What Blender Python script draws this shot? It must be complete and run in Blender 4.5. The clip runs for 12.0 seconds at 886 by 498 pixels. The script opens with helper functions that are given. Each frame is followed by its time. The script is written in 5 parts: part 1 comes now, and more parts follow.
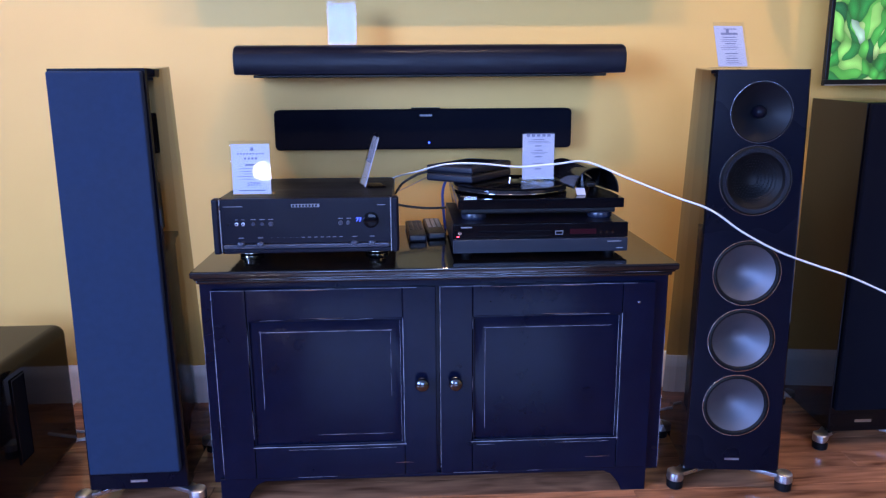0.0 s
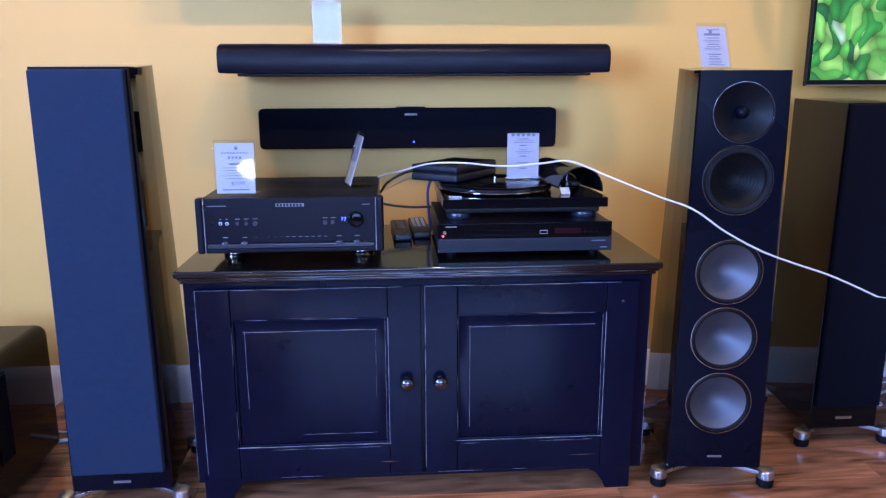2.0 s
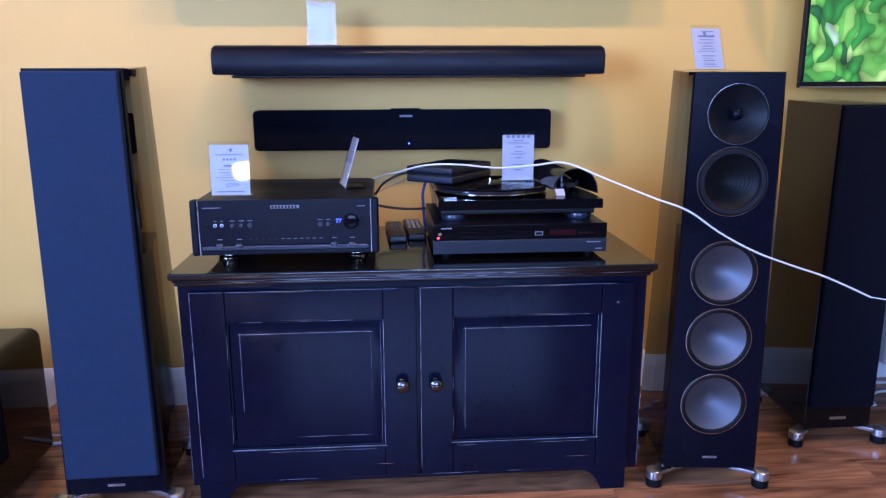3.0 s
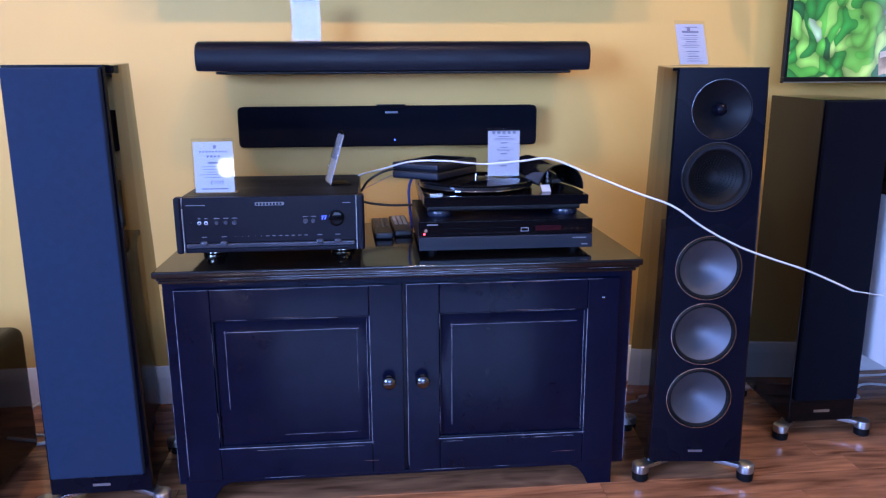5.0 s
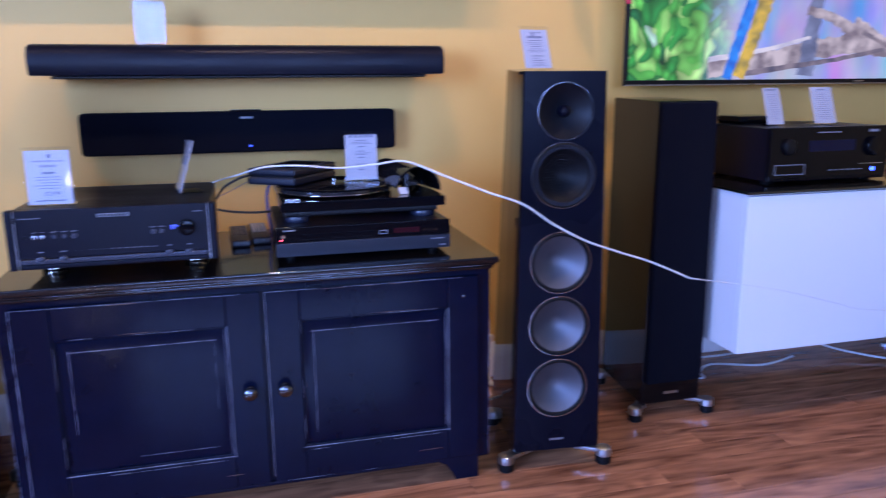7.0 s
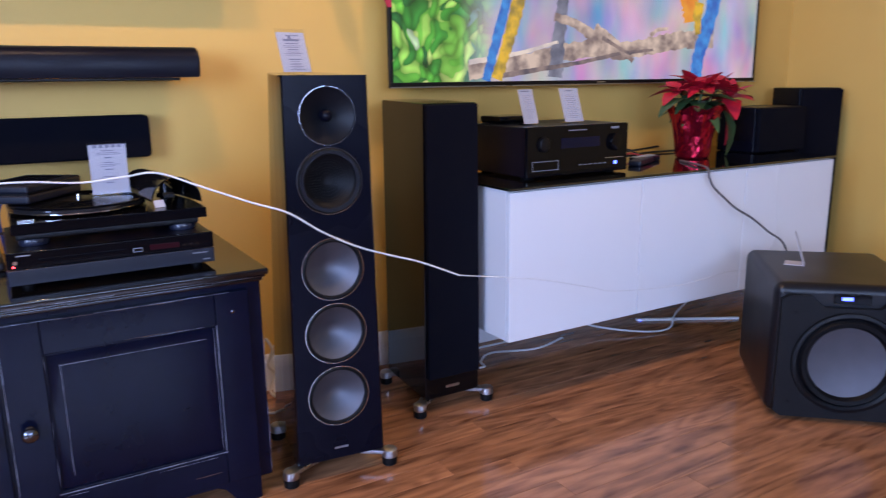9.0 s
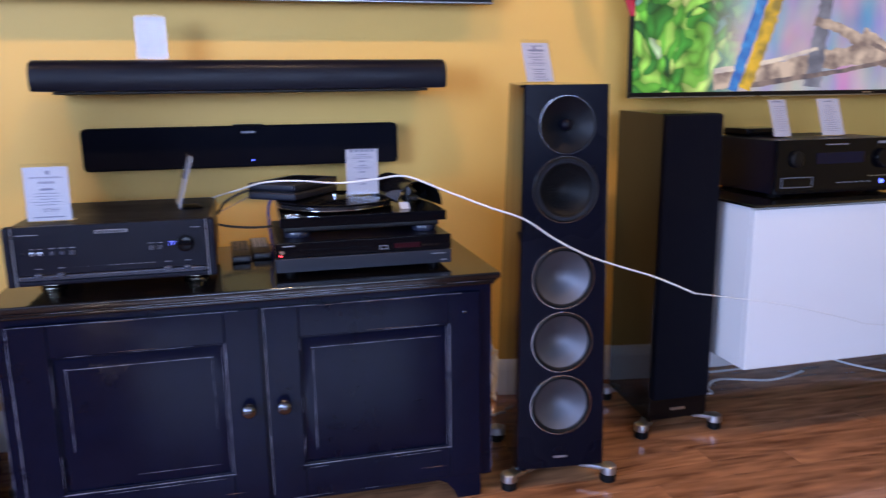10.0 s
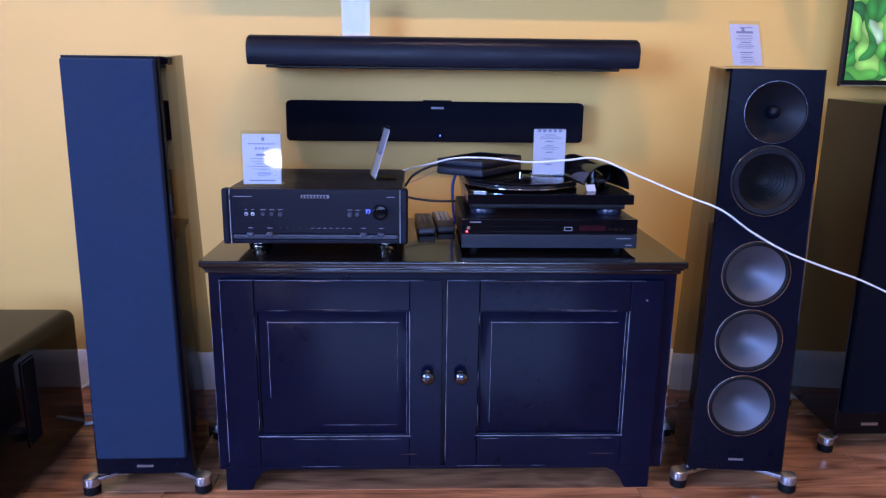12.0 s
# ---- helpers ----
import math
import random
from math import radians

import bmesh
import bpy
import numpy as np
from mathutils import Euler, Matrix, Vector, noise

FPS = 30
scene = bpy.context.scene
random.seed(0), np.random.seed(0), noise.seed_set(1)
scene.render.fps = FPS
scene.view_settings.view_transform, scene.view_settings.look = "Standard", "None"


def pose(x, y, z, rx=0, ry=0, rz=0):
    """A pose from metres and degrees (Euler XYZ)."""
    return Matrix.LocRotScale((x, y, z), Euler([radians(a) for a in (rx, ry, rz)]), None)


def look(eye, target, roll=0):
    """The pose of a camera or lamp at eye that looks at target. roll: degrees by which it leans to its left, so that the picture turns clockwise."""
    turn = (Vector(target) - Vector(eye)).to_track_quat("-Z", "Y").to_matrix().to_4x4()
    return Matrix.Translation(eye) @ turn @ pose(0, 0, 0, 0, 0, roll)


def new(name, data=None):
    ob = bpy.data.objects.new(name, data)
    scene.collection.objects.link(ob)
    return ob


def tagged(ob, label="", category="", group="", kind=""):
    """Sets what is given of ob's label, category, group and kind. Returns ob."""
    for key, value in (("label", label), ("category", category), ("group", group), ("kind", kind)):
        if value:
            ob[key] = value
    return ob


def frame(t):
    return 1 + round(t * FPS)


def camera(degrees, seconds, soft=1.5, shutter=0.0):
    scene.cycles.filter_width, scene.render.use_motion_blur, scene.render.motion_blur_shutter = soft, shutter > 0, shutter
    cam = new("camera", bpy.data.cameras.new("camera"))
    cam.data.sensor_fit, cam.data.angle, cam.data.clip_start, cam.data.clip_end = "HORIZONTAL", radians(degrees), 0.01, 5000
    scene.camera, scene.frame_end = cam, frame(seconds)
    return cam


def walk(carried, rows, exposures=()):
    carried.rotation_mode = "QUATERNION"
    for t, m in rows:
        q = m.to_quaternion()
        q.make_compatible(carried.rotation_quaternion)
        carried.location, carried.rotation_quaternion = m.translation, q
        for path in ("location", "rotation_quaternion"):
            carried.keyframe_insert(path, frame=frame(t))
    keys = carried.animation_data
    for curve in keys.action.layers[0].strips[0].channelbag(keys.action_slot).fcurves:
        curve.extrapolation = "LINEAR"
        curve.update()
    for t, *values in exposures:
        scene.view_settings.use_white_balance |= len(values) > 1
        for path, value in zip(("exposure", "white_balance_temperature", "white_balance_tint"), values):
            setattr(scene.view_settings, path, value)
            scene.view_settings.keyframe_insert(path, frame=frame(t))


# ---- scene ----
cam = camera(61.6, 12.0, soft=1.25, shutter=0.4)
PATH = [
    (0, (0.309, 0.246, 1.025), (0.406, 2.195, 0.59), -0.4),
    (0.5, (0.308, 0.245, 1.031), (0.413, 2.193, 0.588), -0.3),
    (1, (0.311, 0.245, 1.033), (0.425, 2.191, 0.587), -0.2),
    (1.5, (0.313, 0.244, 1.031), (0.441, 2.19, 0.586), -0.2),
    (2, (0.312, 0.245, 1.029), (0.446, 2.191, 0.588), -0.2),
    (2.5, (0.311, 0.245, 1.03), (0.453, 2.191, 0.59), -0.2),
    (3, (0.31, 0.246, 1.029), (0.459, 2.192, 0.592), -0.2),
    (5, (0.316, 0.247, 1.029), (0.496, 2.188, 0.582), -0.3),
    (5.5, (0.322, 0.248, 1.026), (0.532, 2.186, 0.58), -0.3),
    (6, (0.335, 0.245, 1.03), (0.583, 2.178, 0.578), -0.6),
    (6.5, (0.337, 0.246, 1.031), (0.624, 2.172, 0.576), -0.5),
    (7, (0.363, 0.232, 1.025), (0.862, 2.119, 0.589), -0.5),
    (7.5, (0.419, 0.247, 1.029), (1.23, 2.025, 0.602), -0.6),
    (7.7, (0.423, 0.241, 1.035), (1.338, 1.967, 0.606), -0.8),
    (8.5, (0.442, 0.236, 1.037), (1.512, 1.846, 0.60), -1.0),
    (9.3, (0.435, 0.236, 1.041), (1.304, 1.98, 0.591), -0.7),
    (9.5, (0.44, 0.238, 1.044), (1.2, 2.033, 0.595), -0.9),
    (10, (0.392, 0.246, 1.031), (0.865, 2.147, 0.624), -0.8),
    (10.5, (0.345, 0.247, 1.046), (0.584, 2.192, 0.65), -0.5),
    (11, (0.315, 0.25, 1.044), (0.445, 2.204, 0.636), 0.3),
    (11.5, (0.312, 0.251, 1.039), (0.395, 2.199, 0.593), 0.6),
    (12, (0.311, 0.247, 1.032), (0.383, 2.192, 0.573), 0.7),
]
walk(cam, [(t, look(eye, target, roll)) for t, eye, target, roll in PATH],
     [(0.0, 0.05, 5700, 22), (6.0, 0.03, 5650, 22), (7.0, -0.11, 5500, 29), (7.7, -0.17, 5550, 33), (9.3, -0.14, 7450, 17), (10.0, -0.14, 7450, 17), (10.5, -0.17, 7000, 21), (11.0, -0.12, 6400, 25), (12.0, -0.04, 5850, 25)])

# ---- world, daylight and lamps ----
world = bpy.data.worlds.new("world")
scene.world = world
world.use_nodes = True
wn = world.node_tree
sky = wn.nodes.new("ShaderNodeTexSky")
sky.sky_type, sky.sun_disc, sky.sun_elevation, sky.sun_rotation = "NISHITA", False, radians(32), radians(200)
wn.links.new(sky.outputs[0], wn.nodes["Background"].inputs[0])
wn.nodes["Background"].inputs[1].default_value = 0.12


def area_lamp(name, eye, target, sx, sy, watts, color):
    data = bpy.data.lights.new(name, "AREA")
    data.shape, data.size, data.size_y, data.energy, data.color = "RECTANGLE", sx, sy, watts, color
    ob = new(name, data)
    ob.matrix_world = look(eye, target)
    return ob


DAY = (0.31, 0.515, 1.0)
area_lamp("window_daylight", (-2.56, -0.9, 1.55), (0.3, -0.9, 1.55), 2.25, 1.38, 420, DAY)
area_lamp("window_daylight", (0.6, -2.96, 1.525), (0.6, 2.0, 1.525), 2.55, 1.33, 185, DAY)
for lx in (-0.9, 0.5, 1.9):
    area_lamp("downlight_lamp", (lx, 1.62, 2.485), (lx, 1.62, 0), 0.09, 0.09, 16.5, (1.0, 0.70, 0.40))


# ---- materials ----
def surface(name, color, rough=0.5, metal=0.0, vary=0.12, scale=12.0, bump=0.0, bscale=200.0, coat=0.0, rvary=0.08,
            stretch=(1, 1, 1), spec=0.5, random_piece=0.0):
    """Principled material with colour and gloss varied at two scales, and fine relief."""
    m = bpy.data.materials.new(name)
    m.use_nodes = True
    nt = m.node_tree
    b = nt.nodes["Principled BSDF"]
    b.inputs["Metallic"].default_value = metal
    b.inputs["Specular IOR Level"].default_value = spec
    b.inputs["Coat Weight"].default_value = coat
    b.inputs["Coat Roughness"].default_value = 0.04
    tc = nt.nodes.new("ShaderNodeTexCoord")
    mp = nt.nodes.new("ShaderNodeMapping")
    mp.inputs["Scale"].default_value = stretch
    nt.links.new(tc.outputs["Object"], mp.inputs[0])
    n1 = nt.nodes.new("ShaderNodeTexNoise")
    n1.inputs["Scale"].default_value, n1.inputs["Detail"].default_value = scale, 6
    n2 = nt.nodes.new("ShaderNodeTexNoise")
    n2.inputs["Scale"].default_value, n2.inputs["Detail"].default_value = scale * 0.15, 3
    for n in (n1, n2):
        nt.links.new(mp.outputs[0], n.inputs["Vector"])
    add = nt.nodes.new("ShaderNodeMath")
    add.operation = "ADD"
    nt.links.new(n1.outputs[0], add.inputs[0])
    nt.links.new(n2.outputs[0], add.inputs[1])
    rng = nt.nodes.new("ShaderNodeMapRange")
    rng.inputs[1].default_value, rng.inputs[2].default_value = 0.6, 1.4
    rng.inputs[3].default_value, rng.inputs[4].default_value = 1 - vary, 1 + vary
    nt.links.new(add.outputs[0], rng.inputs[0])
    last = rng.outputs[0]
    if random_piece:
        oi = nt.nodes.new("ShaderNodeObjectInfo")
        r2 = nt.nodes.new("ShaderNodeMapRange")
        r2.inputs[3].default_value, r2.inputs[4].default_value = 1 - random_piece, 1 + random_piece
        nt.links.new(oi.outputs["Random"], r2.inputs[0])
        mul = nt.nodes.new("ShaderNodeMath")
        mul.operation = "MULTIPLY"
        nt.links.new(last, mul.inputs[0])
        nt.links.new(r2.outputs[0], mul.inputs[1])
        last = mul.outputs[0]
    vm = nt.nodes.new("ShaderNodeVectorMath")
    vm.operation = "SCALE"
    vm.inputs[0].default_value = color
    nt.links.new(last, vm.inputs["Scale"])
    nt.links.new(vm.outputs[0], b.inputs["Base Color"])
    rr = nt.nodes.new("ShaderNodeMapRange")
    rr.inputs[1].default_value, rr.inputs[2].default_value = 0.3, 0.7
    rr.inputs[3].default_value, rr.inputs[4].default_value = max(0.0, rough - rvary), min(1.0, rough + rvary)
    nt.links.new(n2.outputs[0], rr.inputs[0])
    nt.links.new(rr.outputs[0], b.inputs["Roughness"])
    if bump:
        n3 = nt.nodes.new("ShaderNodeTexNoise")
        n3.inputs["Scale"].default_value, n3.inputs["Detail"].default_value = bscale, 4
        nt.links.new(mp.outputs[0], n3.inputs["Vector"])
        bp = nt.nodes.new("ShaderNodeBump")
        bp.inputs["Strength"].default_value, bp.inputs["Distance"].default_value = bump, 0.002
        nt.links.new(n3.outputs[0], bp.inputs["Height"])
        nt.links.new(bp.outputs[0], b.inputs["Normal"])
    return m


def glow(name, color, strength):
    m = bpy.data.materials.new(name)
    m.use_nodes = True
    b = m.node_tree.nodes["Principled BSDF"]
    b.inputs["Base Color"].default_value = (0.02, 0.02, 0.02, 1)
    b.inputs["Emission Color"].default_value = (*color, 1)
    b.inputs["Emission Strength"].default_value = strength
    return m


def wood_floor():
    """Stained oak: dark red-brown grain drawn out along x, each board its own tone."""
    m = bpy.data.materials.new("oak_floor")
    m.use_nodes = True
    nt = m.node_tree
    b = nt.nodes["Principled BSDF"]
    tc = nt.nodes.new("ShaderNodeTexCoord")
    oi = nt.nodes.new("ShaderNodeObjectInfo")
    off = nt.nodes.new("ShaderNodeVectorMath")
    off.operation = "MULTIPLY_ADD"
    comb = nt.nodes.new("ShaderNodeCombineXYZ")
    for i in range(3):
        nt.links.new(oi.outputs["Random"], comb.inputs[i])
    off.inputs[1].default_value = (37.0, 53.0, 0)
    nt.links.new(comb.outputs[0], off.inputs[0])
    nt.links.new(tc.outputs["Object"], off.inputs[2])
    mp = nt.nodes.new("ShaderNodeMapping")
    mp.inputs["Scale"].default_value = (1.5, 9.0, 1.0)
    nt.links.new(off.outputs[0], mp.inputs[0])
    wv = nt.nodes.new("ShaderNodeTexNoise")
    wv.inputs["Scale"].default_value, wv.inputs["Detail"].default_value, wv.inputs["Distortion"].default_value = 0.9, 2, 0.9
    nt.links.new(mp.outputs[0], wv.inputs["Vector"])
    sn = nt.nodes.new("ShaderNodeMath")
    sn.operation = "MULTIPLY"
    sn.inputs[1].default_value = 46.0
    nt.links.new(wv.outputs[0], sn.inputs[0])
    si = nt.nodes.new("ShaderNodeMath")
    si.operation = "SINE"
    nt.links.new(sn.outputs[0], si.inputs[0])
    fine = nt.nodes.new("ShaderNodeTexNoise")
    fine.inputs["Scale"].default_value, fine.inputs["Detail"].default_value = 3.0, 5
    nt.links.new(mp.outputs[0], fine.inputs["Vector"])
    mix = nt.nodes.new("ShaderNodeMath")
    mix.operation = "MULTIPLY_ADD"
    mix.inputs[1].default_value = 0.07
    nt.links.new(si.outputs[0], mix.inputs[0])
    nt.links.new(fine.outputs[0], mix.inputs[2])
    ramp = nt.nodes.new("ShaderNodeValToRGB")
    ramp.color_ramp.elements[0].position, ramp.color_ramp.elements[0].color = 0.25, (0.105, 0.041, 0.020, 1)
    ramp.color_ramp.elements[1].position, ramp.color_ramp.elements[1].color = 0.68, (0.37, 0.160, 0.075, 1)
    nt.links.new(mix.outputs[0], ramp.inputs[0])
    tone = nt.nodes.new("ShaderNodeMapRange")
    tone.inputs[3].default_value, tone.inputs[4].default_value = 0.86, 1.14
    nt.links.new(oi.outputs["Random"], tone.inputs[0])
    vm = nt.nodes.new("ShaderNodeVectorMath")
    vm.operation = "SCALE"
    nt.links.new(ramp.outputs[0], vm.inputs[0])
    nt.links.new(tone.outputs[0], vm.inputs["Scale"])
    nt.links.new(vm.outputs[0], b.inputs["Base Color"])
    rr = nt.nodes.new("ShaderNodeMapRange")
    rr.inputs[3].default_value, rr.inputs[4].default_value = 0.09, 0.19
    nt.links.new(fine.outputs[0], rr.inputs[0])
    nt.links.new(rr.outputs[0], b.inputs["Roughness"])
    bp = nt.nodes.new("ShaderNodeBump")
    bp.inputs["Strength"].default_value, bp.inputs["Distance"].default_value = 0.1, 0.0006
    nt.links.new(mix.outputs[0], bp.inputs["Height"])
    nt.links.new(bp.outputs[0], b.inputs["Normal"])
    return m


M_WALL = surface("yellow_wall_paint", (0.640, 0.376, 0.090), 0.62, vary=0.035, scale=6, bump=0.12, bscale=260)
# unseen walls: dark grey chosen to keep reflections in the black gear dim
M_FARWALL = surface("darkened_unseen_wall", (0.10, 0.10, 0.11), 0.8, vary=0.05, bump=0.1)
# ceiling is out of view; mid grey holds down its reflection in upward faces
M_CEIL = surface("darkened_unseen_ceiling", (0.40, 0.39, 0.38), 0.8, vary=0.03, bump=0.1)
M_TRIM = surface("white_trim_paint", (0.80, 0.80, 0.80), 0.35, vary=0.04)
M_FLOOR = wood_floor()
M_GLOSS = surface("black_piano_lacquer", (0.002, 0.002, 0.003), 0.04, spec=0.36, vary=0.2, rvary=0.02)
M_GLOSS2 = surface("deep_black_lacquer", (0.002, 0.002, 0.003), 0.06, spec=0.2, vary=0.2, rvary=0.03)
M_GLOSS3 = surface("dim_black_lacquer", (0.002, 0.002, 0.003), 0.06, spec=0.15, vary=0.2, rvary=0.02)
M_SATIN = surface("black_satin_lacquer", (0.0018, 0.0022, 0.0065), 0.3, spec=0.11, vary=0.25, rvary=0.1, bump=0.05, bscale=90)
M_CLOTHDK = surface("deep_black_cloth", (0.0018, 0.0020, 0.0050), 0.9, spec=0.1, vary=0.2, scale=60, bump=0.5, bscale=1500)
M_CLOTH = surface("black_grille_cloth", (0.011, 0.0205, 0.046), 0.85, spec=0.2, vary=0.15, scale=60, bump=0.5, bscale=1500)
M_PAINT = surface("black_painted_wood", (0.0022, 0.0034, 0.0115), 0.17, spec=0.17, vary=0.3, scale=18, rvary=0.06, bump=0.06, bscale=70, stretch=(1, 1, 1))
# pale edge colour: rubbed paint, and the bevels' bluish highlights put in as colour
M_RUB_GLINT = surface("worn_paint_and_edge_glint", (0.20, 0.20, 0.25), 0.35, vary=0.6, scale=40)
M_BARE = surface("bare_brown_wood", (0.22, 0.11, 0.06), 0.5, vary=0.4, scale=60)
M_PLAST = surface("black_plastic", (0.003, 0.003, 0.004), 0.4, spec=0.2, vary=0.15, bump=0.15, bscale=900)
M_METAL = surface("black_anodised_metal", (0.0024, 0.0027, 0.0075), 0.36, spec=0.18, vary=0.12, scale=40, bump=0.1, bscale=800)
M_CHROME = surface("chrome", (0.75, 0.75, 0.77), 0.14, metal=1.0, vary=0.08)
M_ALU = surface("brushed_aluminium", (0.42, 0.43, 0.46), 0.32, metal=1.0, vary=0.12, scale=80)
M_CONE = surface("woofer_cone", (0.105, 0.103, 0.118), 0.57, metal=0.8, vary=0.12, scale=20)
M_RUBBER = surface("black_rubber", (0.003, 0.003, 0.0038), 0.55, spec=0.14, vary=0.2)
M_WHITE = surface("white_cabinet_front", (0.64, 0.63, 0.64), 0.3, vary=0.025, scale=3)
M_GLASS = surface("black_glass_top", (0.002, 0.002, 0.002), 0.05, vary=0.1, rvary=0.02, coat=0.5)


def thin_clear(name):
    """Thin clear sheet: see-through, with a mirror gloss that rises at grazing angles."""
    m = bpy.data.materials.new(name)
    m.use_nodes = True
    nt = m.node_tree
    nt.nodes.remove(nt.nodes["Principled BSDF"])
    tr, gl = nt.nodes.new("ShaderNodeBsdfTransparent"), nt.nodes.new("ShaderNodeBsdfGlossy")
    fr, mx = nt.nodes.new("ShaderNodeLayerWeight"), nt.nodes.new("ShaderNodeMixShader")
    pw, ma = nt.nodes.new("ShaderNodeMath"), nt.nodes.new("ShaderNodeMath")
    pw.operation, ma.operation = "POWER", "MULTIPLY_ADD"
    pw.inputs[1].default_value, ma.inputs[1].default_value, ma.inputs[2].default_value = 5.0, 0.9, 0.018
    tr.inputs[0].default_value = (0.95, 0.96, 0.97, 1)
    gl.inputs["Roughness"].default_value = 0.015
    fr.inputs[0].default_value = 0.5
    nt.links.new(fr.outputs["Facing"], pw.inputs[0])
    nt.links.new(pw.outputs[0], ma.inputs[0])
    nt.links.new(ma.outputs[0], mx.inputs[0])
    nt.links.new(tr.outputs[0], mx.inputs[1])
    nt.links.new(gl.outputs[0], mx.inputs[2])
    nt.links.new(mx.outputs[0], nt.nodes["Material Output"].inputs[0])
    return m


M_ACRYL = thin_clear("clear_acrylic")
M_PAPER = surface("printed_paper", (0.38, 0.37, 0.41), 0.6, vary=0.03)
M_INK = surface("grey_ink", (0.15, 0.15, 0.21), 0.7, vary=0.1)
M_WCORD = surface("white_cord", (0.60, 0.58, 0.57), 0.45, vary=0.08)
M_BCORD = surface("black_cord", (0.012, 0.012, 0.012), 0.5, vary=0.1)
M_BLUECORD = surface("blue_cord", (0.02, 0.05, 0.28), 0.45, vary=0.1)
M_BROWNCORD = surface("brown_cord", (0.32, 0.2, 0.13), 0.5, vary=0.1)
M_RED = surface("red_bracts", (0.44, 0.008, 0.026), 0.5, vary=0.3, scale=25)
M_LEAF = surface("dark_green_leaf", (0.03, 0.075, 0.025), 0.5, vary=0.3, scale=25)
M_FOIL = surface("red_pot_foil", (0.40, 0.010, 0.03), 0.16, metal=0.85, vary=0.25, scale=20, bump=0.9, bscale=45)
M_SOIL = surface("potting_soil", (0.05, 0.035, 0.025), 0.9, vary=0.4, scale=60, bump=0.8, bscale=120)
M_DIGIT = glow("blue_white_display", (0.08, 0.13, 1.0), 4.0)
M_BLUELED = glow("blue_led", (0.05, 0.1, 1.0), 9.0)
M_REDLED = glow("red_led", (1.0, 0.04, 0.06), 8.0)
M_KNOB = surface("dark_knob_metal", (0.12, 0.12, 0.135), 0.16, metal=1.0, vary=0.15)
M_TOP = surface("black_gloss_top_paint", (0.002, 0.002, 0.003), 0.09, spec=0.75, vary=0.3, scale=14, rvary=0.06, bump=0.06, bscale=60)
M_BUTTON = surface("dark_blue_grey_button", (0.035, 0.038, 0.055), 0.3, vary=0.1)
M_PLATTER = surface("dark_metal_platter", (0.05, 0.05, 0.055), 0.2, metal=0.8, vary=0.1)
M_RIDGE = surface("blue_grey_metal_bar", (0.05, 0.055, 0.075), 0.28, metal=0.6, vary=0.1)
M_GOLD = surface("pale_gold_metal", (0.62, 0.54, 0.42), 0.2, metal=1.0, vary=0.08)
M_PRINT = surface("pale_printed_marks", (0.16, 0.16, 0.185), 0.5, vary=0.1)
M_GLOSSPL = surface("gloss_black_plastic", (0.0018, 0.0018, 0.003), 0.12, spec=0.14, vary=0.2, rvary=0.05)
M_GREYPL = surface("dark_grey_plastic", (0.007, 0.0085, 0.016), 0.36, spec=0.35, vary=0.15, bump=0.1, bscale=900)
M_REDWIN = surface("dark_red_window", (0.022, 0.003, 0.006), 0.15, spec=0.2, vary=0.15)
M_NAVYWIN = surface("dark_blue_window", (0.003, 0.004, 0.016), 0.15, spec=0.15, vary=0.15)
M_FOOT = surface("dark_blue_grey_foot", (0.012, 0.014, 0.026), 0.3, vary=0.1)
M_VINYL = surface("black_vinyl", (0.002, 0.002, 0.003), 0.16, spec=0.4, vary=0.2, rvary=0.04)
M_SMOKED = surface("dark_smoked_plastic", (0.004, 0.0035, 0.004), 0.1, vary=0.2, rvary=0.04)
M_KNOBPL = surface("dark_keys", (0.05, 0.05, 0.055), 0.5, vary=0.15)
M_GREYKEY = surface("pale_grey_keys", (0.35, 0.35, 0.37), 0.5, vary=0.15)
M_SATIN2 = surface("satin_black_sub_paint", (0.004, 0.004, 0.006), 0.36, spec=0.35, vary=0.2, rvary=0.08, bump=0.1, bscale=300)
M_REDCORD = surface("red_cord", (0.4, 0.02, 0.03), 0.45, vary=0.1)
M_LENS = glow("downlight_lens", (1.0, 0.75, 0.48), 6.0)
M_RING = surface("dark_chrome_ring", (0.62, 0.62, 0.64), 0.16, metal=1.0, vary=0.1)
M_GLOBE = glow("globe_glass", (1.0, 0.95, 0.88), 48.0)
M_HORN = surface("matt_black_waveguide", (0.0036, 0.004, 0.006), 0.45, spec=0.16, vary=0.15)
M_GREYCORD = surface("dark_grey_cord", (0.09, 0.08, 0.085), 0.5, vary=0.1)


# ---- mesh helpers ----
def weigh_normals(me):
    """Smooth shading in which large flat faces stay flat and only their bevels turn."""
    around = [[] for _ in me.vertices]
    data = [(p.normal.copy(), p.area) for p in me.polygons]
    for p in me.polygons:
        for v in p.vertices:
            around[v].append(p.index)
    out = [None] * len(me.loops)
    for p in me.polygons:
        n0 = data[p.index][0]
        for li in p.loop_indices:
            s = Vector((0, 0, 0))
            for k in around[me.loops[li].vertex_index]:
                if data[k][0].dot(n0) > 0.68:
                    s += data[k][0] * data[k][1]
            out[li] = s.normalized() if s.length > 1e-12 else n0
    me.normals_split_custom_set(out)


